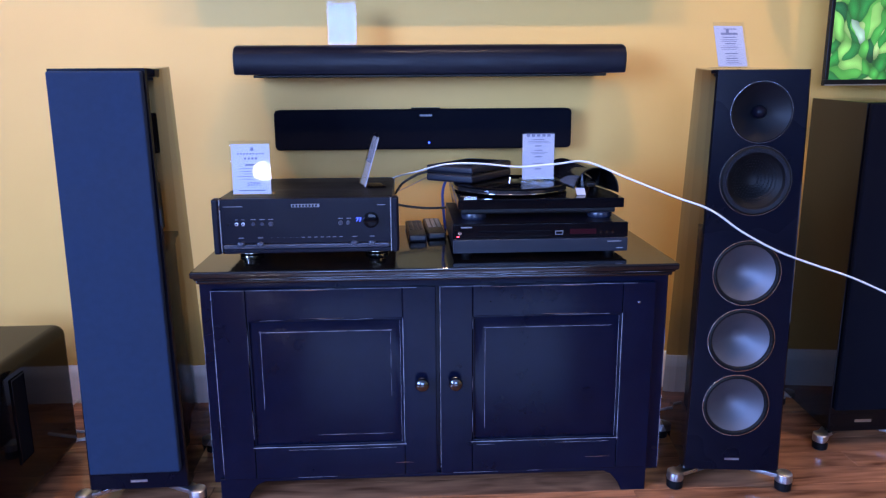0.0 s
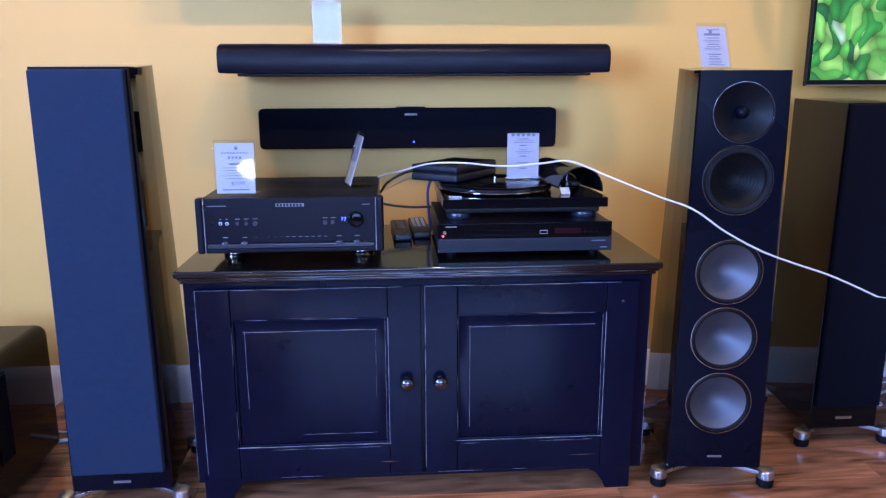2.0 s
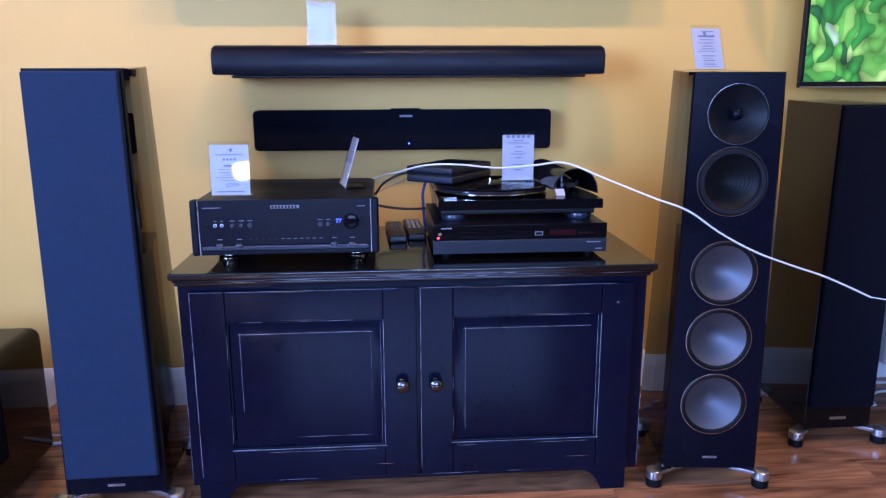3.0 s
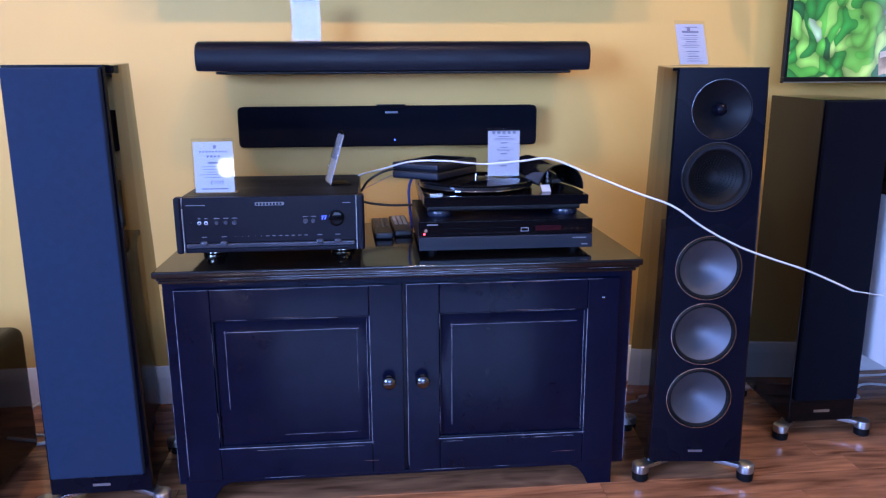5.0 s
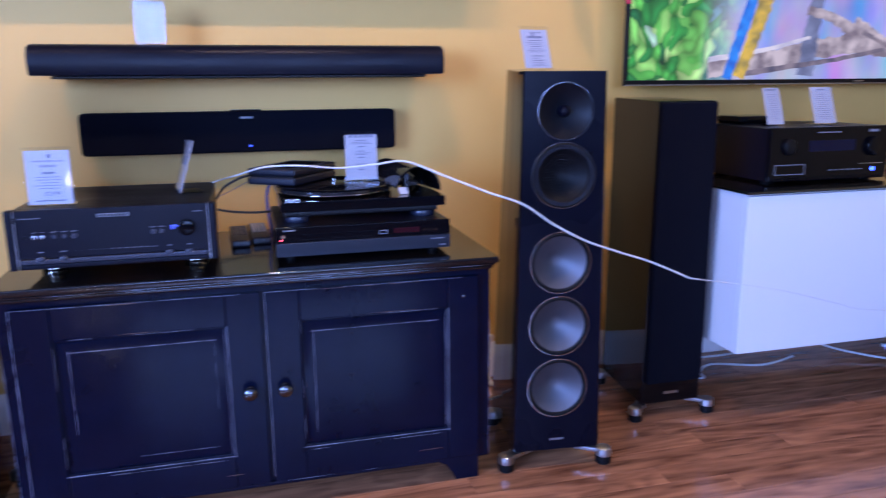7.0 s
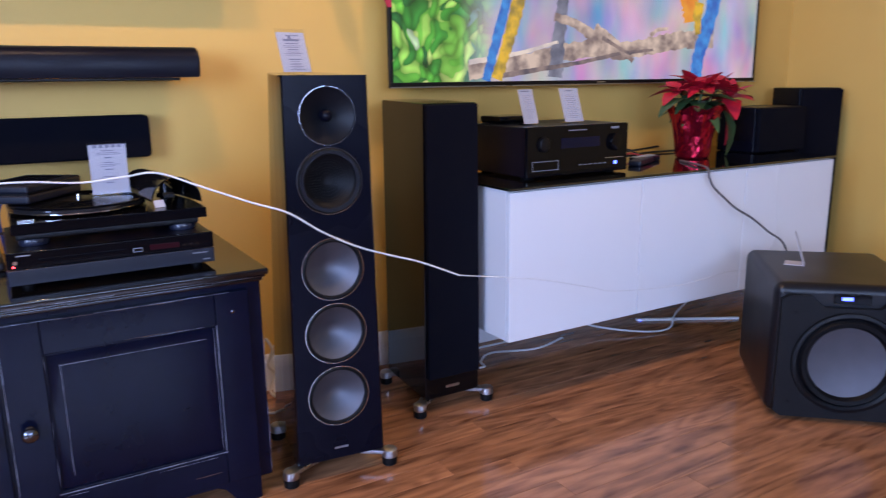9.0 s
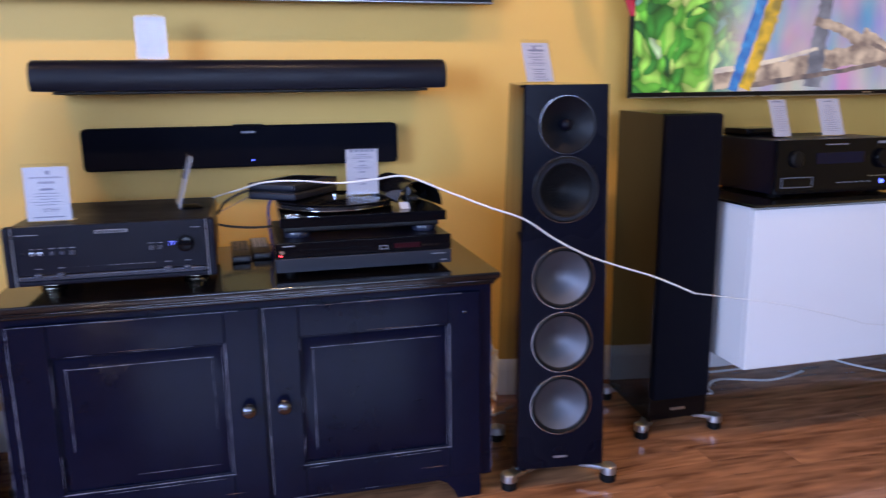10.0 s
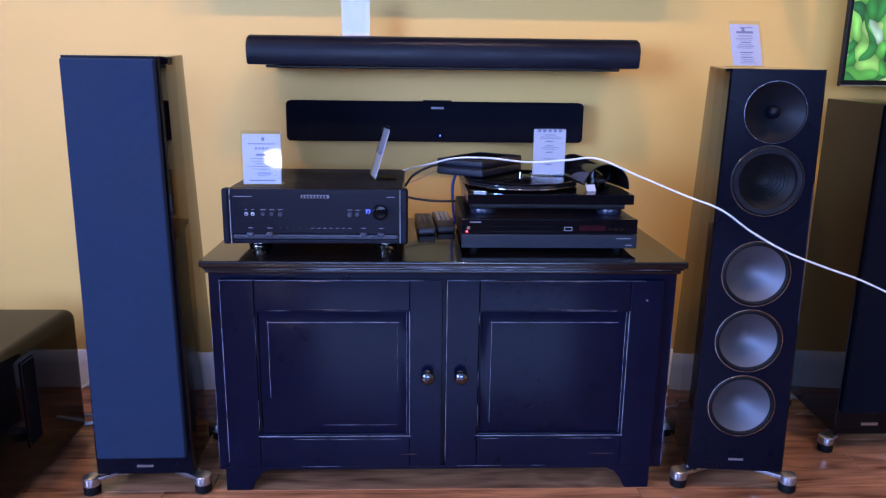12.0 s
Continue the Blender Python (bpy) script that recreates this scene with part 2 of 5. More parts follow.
def finish(name, bm, material, parent=None, label="", smooth=True):
    me = bpy.data.meshes.new(name)
    bmesh.ops.recalc_face_normals(bm, faces=bm.faces[:])
    bm.to_mesh(me)
    bm.free()
    if smooth:
        me.polygons.foreach_set("use_smooth", [True] * len(me.polygons))
        weigh_normals(me)
    me.materials.append(material)
    ob = new(name, me)
    if parent:
        ob.parent = parent
    if label:
        tagged(ob, label)
    return ob


def part(name, bm, material, parent, label=""):
    """ONE mesh object under a thing or under a part, in the parent's own axes."""
    return finish(name, bm, material, parent, label)


def thing(name, m, label, category, group="", kind=""):
    ob = new(name)
    ob.matrix_world = m
    ob.empty_display_size = 0.05
    return tagged(ob, label, category, group, kind)


def box(x0, x1, y0, y1, z0, z1, bevel=0.0, seg=2, bm=None):
    out = bmesh.new()
    bmesh.ops.create_cube(out, size=1.0, matrix=Matrix.LocRotScale(((x0 + x1) / 2, (y0 + y1) / 2, (z0 + z1) / 2), None, (x1 - x0, y1 - y0, z1 - z0)))
    if bevel:
        bmesh.ops.bevel(out, geom=out.edges[:], offset=bevel, segments=seg, profile=0.5, affect="EDGES")
    if bm is None:
        return out
    return merge(bm, out)


def merge(bm, extra, m=None):
    me = bpy.data.meshes.new("tmp")
    extra.to_mesh(me)
    extra.free()
    if m is not None:
        me.transform(m)
    bm.from_mesh(me)
    bpy.data.meshes.remove(me)
    return bm


def moved(bm, m):
    bmesh.ops.transform(bm, matrix=m, verts=bm.verts[:])
    return bm


def hexa(low, high, bevel=0.0, seg=2):
    """A block between two four-sided outlines (corners in order, each x, y, z)."""
    bm = bmesh.new()
    a = [bm.verts.new(p) for p in low]
    b = [bm.verts.new(p) for p in high]
    bm.faces.new(a[::-1])
    bm.faces.new(b)
    for i in range(4):
        bm.faces.new((a[i], a[(i + 1) % 4], b[(i + 1) % 4], b[i]))
    bmesh.ops.recalc_face_normals(bm, faces=bm.faces[:])
    if bevel:
        bmesh.ops.bevel(bm, geom=bm.edges[:], offset=bevel, segments=seg, profile=0.5, affect="EDGES")
    return bm


def loft(low, high, bevel=0.0):
    """A block between two outlines with the same number of corners."""
    bm = bmesh.new()
    a = [bm.verts.new(p) for p in low]
    b = [bm.verts.new(p) for p in high]
    bm.faces.new(a[::-1])
    bm.faces.new(b)
    for i in range(len(a)):
        j = (i + 1) % len(a)
        bm.faces.new((a[i], a[j], b[j], b[i]))
    bmesh.ops.recalc_face_normals(bm, faces=bm.faces[:])
    if bevel:
        bmesh.ops.bevel(bm, geom=bm.edges[:], offset=bevel, segments=2, profile=0.5, affect="EDGES")
    return bm


def prism(outline, depth, bevel=0.0):
    """Extrudes a closed outline of (x, z) points from y = 0 to y = depth."""
    bm = bmesh.new()
    a = [bm.verts.new((x, 0, z)) for x, z in outline]
    b = [bm.verts.new((x, depth, z)) for x, z in outline]
    n = len(a)
    bm.faces.new(a)
    bm.faces.new(b[::-1])
    for i in range(n):
        bm.faces.new((a[i], b[i], b[(i + 1) % n], a[(i + 1) % n]))
    bmesh.ops.recalc_face_normals(bm, faces=bm.faces[:])
    if bevel:
        bmesh.ops.bevel(bm, geom=[e for e in bm.edges if abs(e.verts[0].co.y - e.verts[1].co.y) < 1e-6], offset=bevel, segments=2, profile=0.5, affect="EDGES")
    return bm


def rounded(x0, x1, z0, z1, r, seg=6):
    pts = []
    for cx, cz, a0 in ((x1 - r, z1 - r, 0), (x0 + r, z1 - r, 90), (x0 + r, z0 + r, 180), (x1 - r, z0 + r, 270)):
        for i in range(seg + 1):
            a = radians(a0 + 90 * i / seg)
            pts.append((cx + r * math.cos(a), cz + r * math.sin(a)))
    return pts


def lathe(profile, segs=40, m=None, closed=False):
    """Turns (radius, height) points round the z axis."""
    bm = bmesh.new()
    rings = []
    for r, z in profile:
        if r < 1e-6:
            rings.append([bm.verts.new((0, 0, z))])
        else:
            rings.append([bm.verts.new((r * math.cos(2 * math.pi * i / segs), r * math.sin(2 * math.pi * i / segs), z)) for i in range(segs)])
    pairs = list(zip(rings, rings[1:]))
    if closed:
        pairs.append((rings[-1], rings[0]))
    for a, b in pairs:
        for i in range(segs):
            j = (i + 1) % segs
            if len(a) == 1 and len(b) == 1:
                continue
            if len(a) == 1:
                bm.faces.new((a[0], b[i], b[j]))
            elif len(b) == 1:
                bm.faces.new((a[i], a[j], b[0]))
            else:
                bm.faces.new((a[i], a[j], b[j], b[i]))
    bmesh.ops.recalc_face_normals(bm, faces=bm.faces[:])
    if m is not None:
        moved(bm, m)
    return bm


def tube(points, radius, segs=8, steps=10):
    """A round cord along a smooth line through the points."""
    pts = [Vector(p) for p in points]
    line = []
    for i in range(len(pts) - 1):
        p0, p1, p2, p3 = pts[max(i - 1, 0)], pts[i], pts[i + 1], pts[min(i + 2, len(pts) - 1)]
        for k in range(steps):
            t = k / steps
            line.append(0.5 * (2 * p1 + (p2 - p0) * t + (2 * p0 - 5 * p1 + 4 * p2 - p3) * t * t + (3 * p1 - p0 - 3 * p2 + p3) * t ** 3))
    line.append(pts[-1])
    bm = bmesh.new()
    rings = []
    up = Vector((0.03, 0.05, 1)).normalized()
    for i, p in enumerate(line):
        d = (line[min(i + 1, len(line) - 1)] - line[max(i - 1, 0)]).normalized()
        u = d.cross(up)
        u = u.normalized() if u.length > 1e-4 else Vector((1, 0, 0))
        v = d.cross(u)
        rings.append([bm.verts.new(p + radius * (math.cos(2 * math.pi * k / segs) * u + math.sin(2 * math.pi * k / segs) * v)) for k in range(segs)])
    for a, b in zip(rings, rings[1:]):
        for k in range(segs):
            bm.faces.new((a[k], a[(k + 1) % segs], b[(k + 1) % segs], b[k]))
    bm.faces.new(rings[0])
    bm.faces.new(rings[-1][::-1])
    return bm


def lettering(name, words, size, m, material, parent, label=""):
    """Raised letters from the built-in font, as a mesh, centred on m and facing its +z."""
    cu = bpy.data.curves.new(name, "FONT")
    cu.body, cu.size, cu.align_x, cu.align_y, cu.extrude = words, size, "CENTER", "CENTER", 0.0002
    tmp = bpy.data.objects.new(name, cu)
    me = bpy.data.meshes.new_from_object(tmp)
    bpy.data.objects.remove(tmp)
    me.transform(m)
    me.materials.clear()
    me.materials.append(material)
    ob = new(name, me)
    ob.parent = parent
    if label:
        tagged(ob, label)
    return ob


def holed_plate(outline, holes, depth, segs=56):
    """A plate in the x-z plane, front at y = 0, with round holes (x, z, r) through it."""
    bm = bmesh.new()
    loops = [[bm.verts.new((x, 0, z)) for x, z in outline]]
    for hx, hz, hr in holes:
        loops.append([bm.verts.new((hx + hr * math.cos(2 * math.pi * i / segs), 0, hz + hr * math.sin(2 * math.pi * i / segs))) for i in range(segs)])
    edges = []
    for lp in loops:
        edges += [bm.edges.new((lp[i], lp[(i + 1) % len(lp)])) for i in range(len(lp))]
    bmesh.ops.triangle_fill(bm, use_beauty=True, use_dissolve=False, edges=edges)
    for lp in loops:
        back = [bm.verts.new((v.co.x, depth, v.co.z)) for v in lp]
        for i in range(len(lp)):
            j = (i + 1) % len(lp)
            bm.faces.new((lp[i], lp[j], back[j], back[i]))
    bmesh.ops.recalc_face_normals(bm, faces=bm.faces[:])
    return bm


FACE = pose(0, 0, 0, 90, 0, 0)      # turns a lathe's axis to point at -y


# ---- the room ----
WALL = 2.615
LEFT, RIGHT, BACK, TOP = -2.6, 3.85, -3.0, 2.5


def setting(name, bm, material, label, category):
    return tagged(finish(name, bm, material), label, category, kind="structure")


setting("wall_north", box(LEFT - 0.12, RIGHT + 0.12, WALL, WALL + 0.12, 0, TOP), M_WALL, "warm yellow painted plaster wall behind the hi-fi display", "wall")
setting("wall_east", box(RIGHT, RIGHT + 0.12, BACK, WALL, 0, TOP), M_WALL, "warm yellow painted plaster side wall", "wall")
# west and south walls stand out of view, darkened to dim reflections
west = box(LEFT - 0.12, LEFT, BACK, -2.1, 0, TOP)
box(LEFT - 0.12, LEFT, 0.3, WALL, 0, TOP, bm=west)
box(LEFT - 0.12, LEFT, -2.1, 0.3, 0, 0.8, bm=west)
box(LEFT - 0.12, LEFT, -2.1, 0.3, 2.3, TOP, bm=west)
setting("wall_west", west, M_FARWALL, "unseen wall with a large window opening, darkened to dim reflections", "wall")
south = box(LEFT - 0.12, -0.75, BACK - 0.12, BACK, 0, TOP)
box(1.95, RIGHT + 0.12, BACK - 0.12, BACK, 0, TOP, bm=south)
box(-0.75, 1.95, BACK - 0.12, BACK, 0, 0.8, bm=south)
box(-0.75, 1.95, BACK - 0.12, BACK, 2.25, TOP, bm=south)
setting("wall_south", south, M_FARWALL, "unseen wall with a wide shop window opening, darkened to dim reflections", "wall")
setting("ceiling", box(LEFT - 0.12, RIGHT + 0.12, BACK - 0.12, WALL + 0.12, TOP, TOP + 0.1), M_CEIL, "plain unseen ceiling, darkened to grey to dim reflections", "ceiling")
floor = setting("floor", box(LEFT - 0.12, RIGHT + 0.12, BACK - 0.12, WALL + 0.12, -0.12, -0.012), M_RUBBER, "red-brown stained oak strip floor with satin finish", "floor")

# moulded baseboard: plinth, ogee and cap drawn along the wall
BASE_OUT = [(0, 0), (0.016, 0), (0.016, 0.088), (0.013, 0.093), (0.013, 0.104), (0.009, 0.108), (0.006, 0.122), (0, 0.126)]


def baseboard(name, m, length):
    bm = bmesh.new()
    a = [bm.verts.new((0, -d, z)) for d, z in BASE_OUT]
    b = [bm.verts.new((length, -d, z)) for d, z in BASE_OUT]
    for i in range(len(a)):
        j = (i + 1) % len(a)
        bm.faces.new((a[i], b[i], b[j], a[j]))
    bm.faces.new(a[::-1])
    bm.faces.new(b)
    ob = setting(name, moved(bm, m), M_TRIM, "white painted moulded wooden baseboard", "baseboard")
    return ob


baseboard("baseboard_north", pose(LEFT, WALL, 0), RIGHT - LEFT)
baseboard("baseboard_east", pose(RIGHT, WALL - 0.02, 0, 0, 0, -90), WALL - BACK - 0.02)


# ---- floor-standing loudspeakers ----
def driver(parent, name, x, z, radius, kind, y=0.0):
    """A round loudspeaker unit set in the baffle: trim ring, surround and cone."""
    m = pose(x, y, z) @ FACE
    unit = part(name, lathe([(radius * 0.962, -0.006), (radius * 0.962, 0.0006), (radius * 0.972, 0.0018), (radius * 0.988, 0.0018), (radius, 0.0004), (radius, -0.006)], 64, m, True), M_RING, parent, "thin polished metal trim ring")
    if kind == "tweeter":
        part("waveguide", lathe([(radius * 0.965, 0.0), (radius * 0.85, -0.005), (radius * 0.65, -0.013), (radius * 0.4, -0.021), (radius * 0.2, -0.025)], 64, m), M_HORN, unit, "smooth dark horn-shaped waveguide")
        part("dome", lathe([(radius * 0.2, -0.028), (radius * 0.22, -0.014), (radius * 0.2, -0.005), (radius * 0.14, 0.001), (radius * 0.07, 0.003), (0, 0.0035)], 32, m), M_SATIN, unit, "small black phase plug")
    elif kind == "mid":
        part("surround", lathe([(radius * 0.965, 0.0), (radius * 0.92, 0.005), (radius * 0.82, 0.004), (radius * 0.76, -0.004)], 56, m), M_RUBBER, unit, "black perforated outer ring")
        holes = bmesh.new()
        for ring in range(3):
            for i in range(64):
                a = 2 * math.pi * (i + 0.5 * ring) / 64
                r = radius * (0.80 + 0.045 * ring)
                bmesh.ops.create_cone(holes, cap_ends=True, segments=6, radius1=radius * 0.014, radius2=radius * 0.014, depth=0.002,
                                      matrix=m @ pose(r * math.cos(a), r * math.sin(a), 0.0053 - abs(ring - 1) * 0.0003))
        part("perforation", holes, M_BUTTON, unit, "tiny bright perforations round the rim")
        cone = lathe([(radius * 0.76, -0.003), (radius * 0.55, -0.018), (radius * 0.3, -0.032), (radius * 0.12, -0.036), (0, -0.036)], 56, m)
        part("cone", cone, M_RUBBER, unit, "dark midrange cone behind a perforated lens")
        dots = bmesh.new()
        for ring in range(7):
            for i in range(14 + ring * 7):
                a = 2 * math.pi * (i + 0.5 * ring) / (14 + ring * 7)
                r = radius * (0.2 + 0.085 * ring)
                bmesh.ops.create_cone(dots, cap_ends=True, segments=6, radius1=radius * 0.022, radius2=radius * 0.018, depth=0.002,
                                      matrix=m @ pose(r * math.cos(a), r * math.sin(a), -0.0335 + 0.028 * (r / radius / 0.76) ** 1.6))
        part("lens", dots, M_PLAST, unit, "raised pattern of the perforated lens")
    else:
        ribs = bmesh.new()
        n = 72
        rings = []
        for r, h in ((0.965, 0.0), (0.945, 0.004), (0.905, 0.0055), (0.865, 0.004), (0.84, -0.002)):
            rings.append([ribs.verts.new(m @ Vector((radius * r * math.cos(2 * math.pi * i / n), radius * r * math.sin(2 * math.pi * i / n), h - (0.0024 if i % 2 and 0.85 < r < 0.95 else 0)))) for i in range(n)])
        for a, b in zip(rings, rings[1:]):
            for i in range(n):
                ribs.faces.new((a[i], a[(i + 1) % n], b[(i + 1) % n], b[i]))
        part("surround", ribs, M_RUBBER, unit, "black ribbed rubber surround")
        part("cone", lathe([(radius * 0.85, -0.001), (radius * 0.8, -0.0035), (radius * 0.6, -0.0155), (radius * 0.4, -0.0275), (radius * 0.22, -0.0365), (radius * 0.1, -0.0385), (0, -0.039)], 64, m), M_CONE, unit, "satin grey concave metal woofer cone")
    return unit


def speaker_foot(parent, x, y, reach_x, reach_y):
    """An outrigger bracket with a round rubber foot and a bright cap."""
    a = math.atan2(reach_y, reach_x)
    length = math.hypot(reach_x, reach_y)
    arm = hexa([(-0.02, -0.022, 0.034), (length, -0.014, 0.032), (length, 0.014, 0.032), (-0.02, 0.022, 0.034)],
               [(-0.02, -0.022, 0.046), (length, -0.014, 0.043), (length, 0.014, 0.043), (-0.02, 0.022, 0.046)], 0.002)
    bracket = part("foot_bracket", moved(arm, pose(x, y, 0, 0, 0, math.degrees(a))), M_ALU, parent, "brushed metal outrigger bracket")
    m = pose(x + reach_x, y + reach_y, 0)
    part("foot", lathe([(0, 0), (0.017, 0), (0.0205, 0.003), (0.021, 0.021), (0.019, 0.024), (0, 0.024)], 32, m), M_RUBBER, bracket, "round black rubber foot")
    part("cap", lathe([(0, 0.0235), (0.0205, 0.0235), (0.0215, 0.027), (0.0205, 0.044), (0.016, 0.0475), (0, 0.048)], 32, m), M_ALU, bracket, "polished metal foot cap")


def tower(m, label, grille, H):
    """Floor speaker: wide at the bottom of its front, narrower at the top and the rear."""
    t = thing("floor_speaker", m, label, "speaker", "pair of floor speakers")
    fw0, fw1, rw0, rw1, d, b = 0.120, 0.106, 0.112, 0.072, 0.30, 0.044
    lo = 0.054
    s0, s1 = fw0 - 0.005, fw1 - 0.004

    def plan(s, r, z, rise):
        side = [(s, b), (s - 0.002, 0.09), (s - 0.3 * (s - r), 0.16), (s - 0.65 * (s - r), 0.235), (r, d)]
        return [(x, y, z + rise * (y - b)) for x, y in side] + [(-x, y, z + rise * (y - b)) for x, y in side[::-1]]

    part("cabinet_body", loft(plan(s0, rw0, lo, 0.0), plan(s1, rw1, H, 0.04), 0.003), M_GLOSS, t, "mirror-gloss black lacquered cabinet")
    units = [(0.002, 0.955, 0.0715, "tweeter"), (0.001, 0.797, 0.084, "mid"), (-0.001, 0.573, 0.082, "woofer"), (-0.001, 0.403, 0.082, "woofer"), (-0.001, 0.231, 0.083, "woofer")]
    e = 0.004
    part("baffle", holed_plate([(-fw0 + e, lo), (fw0 - e, lo), (fw1 - e, H), (-fw1 + e, H)], [] if grille else [(x, z, r * 0.945) for x, z, r, _ in units], b - 0.002), M_SATIN, t, "satin black front baffle")
    for sx in (-1, 1):
        part("baffle_edge", hexa([(sx * (fw0 - e), 0.0006, lo), (sx * fw0, 0.004, lo), (sx * fw0, b - 0.002, lo), (sx * (fw0 - e), b - 0.002, lo)],
                                 [(sx * (fw1 - e), 0.0006, H), (sx * fw1, 0.004, H), (sx * fw1, b - 0.002, H), (sx * (fw1 - e), b - 0.002, H)]), M_GLOSS, t, "gloss black chamfered edge")
    for sx in (-1, 1):
        speaker_foot(t, sx * 0.085, 0.04, sx * 0.052, -0.034)
        speaker_foot(t, sx * 0.07, d - 0.03, sx * 0.04, 0.02)
    if grille:
        z0 = 0.105
        f = (z0 - lo) / (H - lo)
        wl = fw0 + (fw1 - fw0) * f - 0.012
        part("grille", hexa([(-wl, -0.022, z0), (wl, -0.022, z0), (wl, -0.001, z0), (-wl, -0.001, z0)],
                            [(-fw1 + 0.006, -0.022, H - 0.006), (fw1 - 0.006, -0.022, H - 0.006), (fw1 - 0.006, -0.001, H - 0.006), (-fw1 + 0.006, -0.001, H - 0.006)], 0.005, 3), M_CLOTH, t, "dark stretched cloth grille")
        part("badge", box(-0.02, 0.02, -0.002, 0.001, 0.072, 0.078), M_ALU, t, "small silver maker's badge")
    else:
        for x, z, r, what in units:
            driver(t, {"mid": "midrange"}.get(what, what), x, z, r, what)
        part("badge", box(-0.018, 0.018, -0.002, 0.001, 0.082, 0.087), M_ALU, t, "small silver maker's badge")
    return t


tower(pose(-0.3595, 1.945, 0, 0, 0, 1.0), "tall gloss black floor speaker with dark cloth grille fitted", True, 1.062)
tower(pose(1.127, 1.942, 0, 0, 0, -6), "tall gloss black floor speaker with its five drivers bare", False, 1.051)

# the smaller floor speaker beside the white cabinet
s = thing("floor_speaker", pose(1.602, 2.15, 0, 0, 0, 0), "slimmer gloss black floor speaker with black cloth grille", "speaker", "floor speakers")
part("cabinet_body", hexa([(-0.100, 0.0, 0.044), (0.100, 0.0, 0.044), (0.080, 0.30, 0.044), (-0.080, 0.30, 0.044)],
                          [(-0.092, 0.0, 0.969), (0.092, 0.0, 0.969), (0.076, 0.30, 0.975), (-0.076, 0.30, 0.975)], 0.003), M_GLOSS2, s, "gloss black lacquered cabinet")
part("grille", hexa([(-0.094, -0.018, 0.115), (0.094, -0.018, 0.115), (0.094, -0.001, 0.115), (-0.094, -0.001, 0.115)], [(-0.089, -0.018, 0.966), (0.089, -0.018, 0.966), (0.089, -0.001, 0.966), (-0.089, -0.001, 0.966)], 0.005, 3), M_CLOTHDK, s, "black cloth grille")
part("badge", box(-0.024, 0.024, -0.002, 0.001, 0.072, 0.08), M_ALU, s, "small silver maker's badge")
for sx in (-1, 1):
    speaker_foot(s, sx * 0.075, 0.03, sx * 0.05, -0.04)
    speaker_foot(s, sx * 0.06, 0.27, sx * 0.035, 0.02)


# ---- black sideboard ----
def worn(bm, dice, p, q, y, width, cover):
    """Broken strokes of uneven width along the line from p to q (x, z), just proud of the surface at y."""
    length = math.hypot(q[0] - p[0], q[1] - p[1])
    along = Vector(((q[0] - p[0]) / length, 0, (q[1] - p[1]) / length))
    side = Vector((-along.z, 0, along.x))
    at = 0.0
    while at < length:
        run = dice.uniform(0.03, 0.12)
        end = min(at + run, length)
        if dice.random() < cover and end - at > 0.004:
            w0, w1 = (width * dice.uniform(0.28, 0.5) for _ in range(2))
            m = (at + end) / 2
            base = Vector((p[0], y, p[1]))
            wob = side * dice.uniform(-0.0004, 0.0004)
            top = [base + along * at, base + along * m + side * w0 + wob, base + along * end, base + along * m - side * w1 + wob]
            if cover > 0.8:
                top = [base + along * (at - 0.004) + side * w0 * 0.5, base + along * m + side * w0 + wob, base + along * (end + 0.004) + side * w0 * 0.5,
                       base + along * (end + 0.004) - side * w1 * 0.5, base + along * m - side * w1 + wob, base + along * (at - 0.004) - side * w1 * 0.5]
            front = [bm.verts.new(v - Vector((0, 0.0003, 0))) for v in top]
            back = [bm.verts.new(v + Vector((0, 0.0008, 0))) for v in top]
            bm.faces.new(front)
            for k in range(len(top)):
                j = (k + 1) % len(top)
                bm.faces.new((front[k], front[j], back[j], back[k]))
        at = end


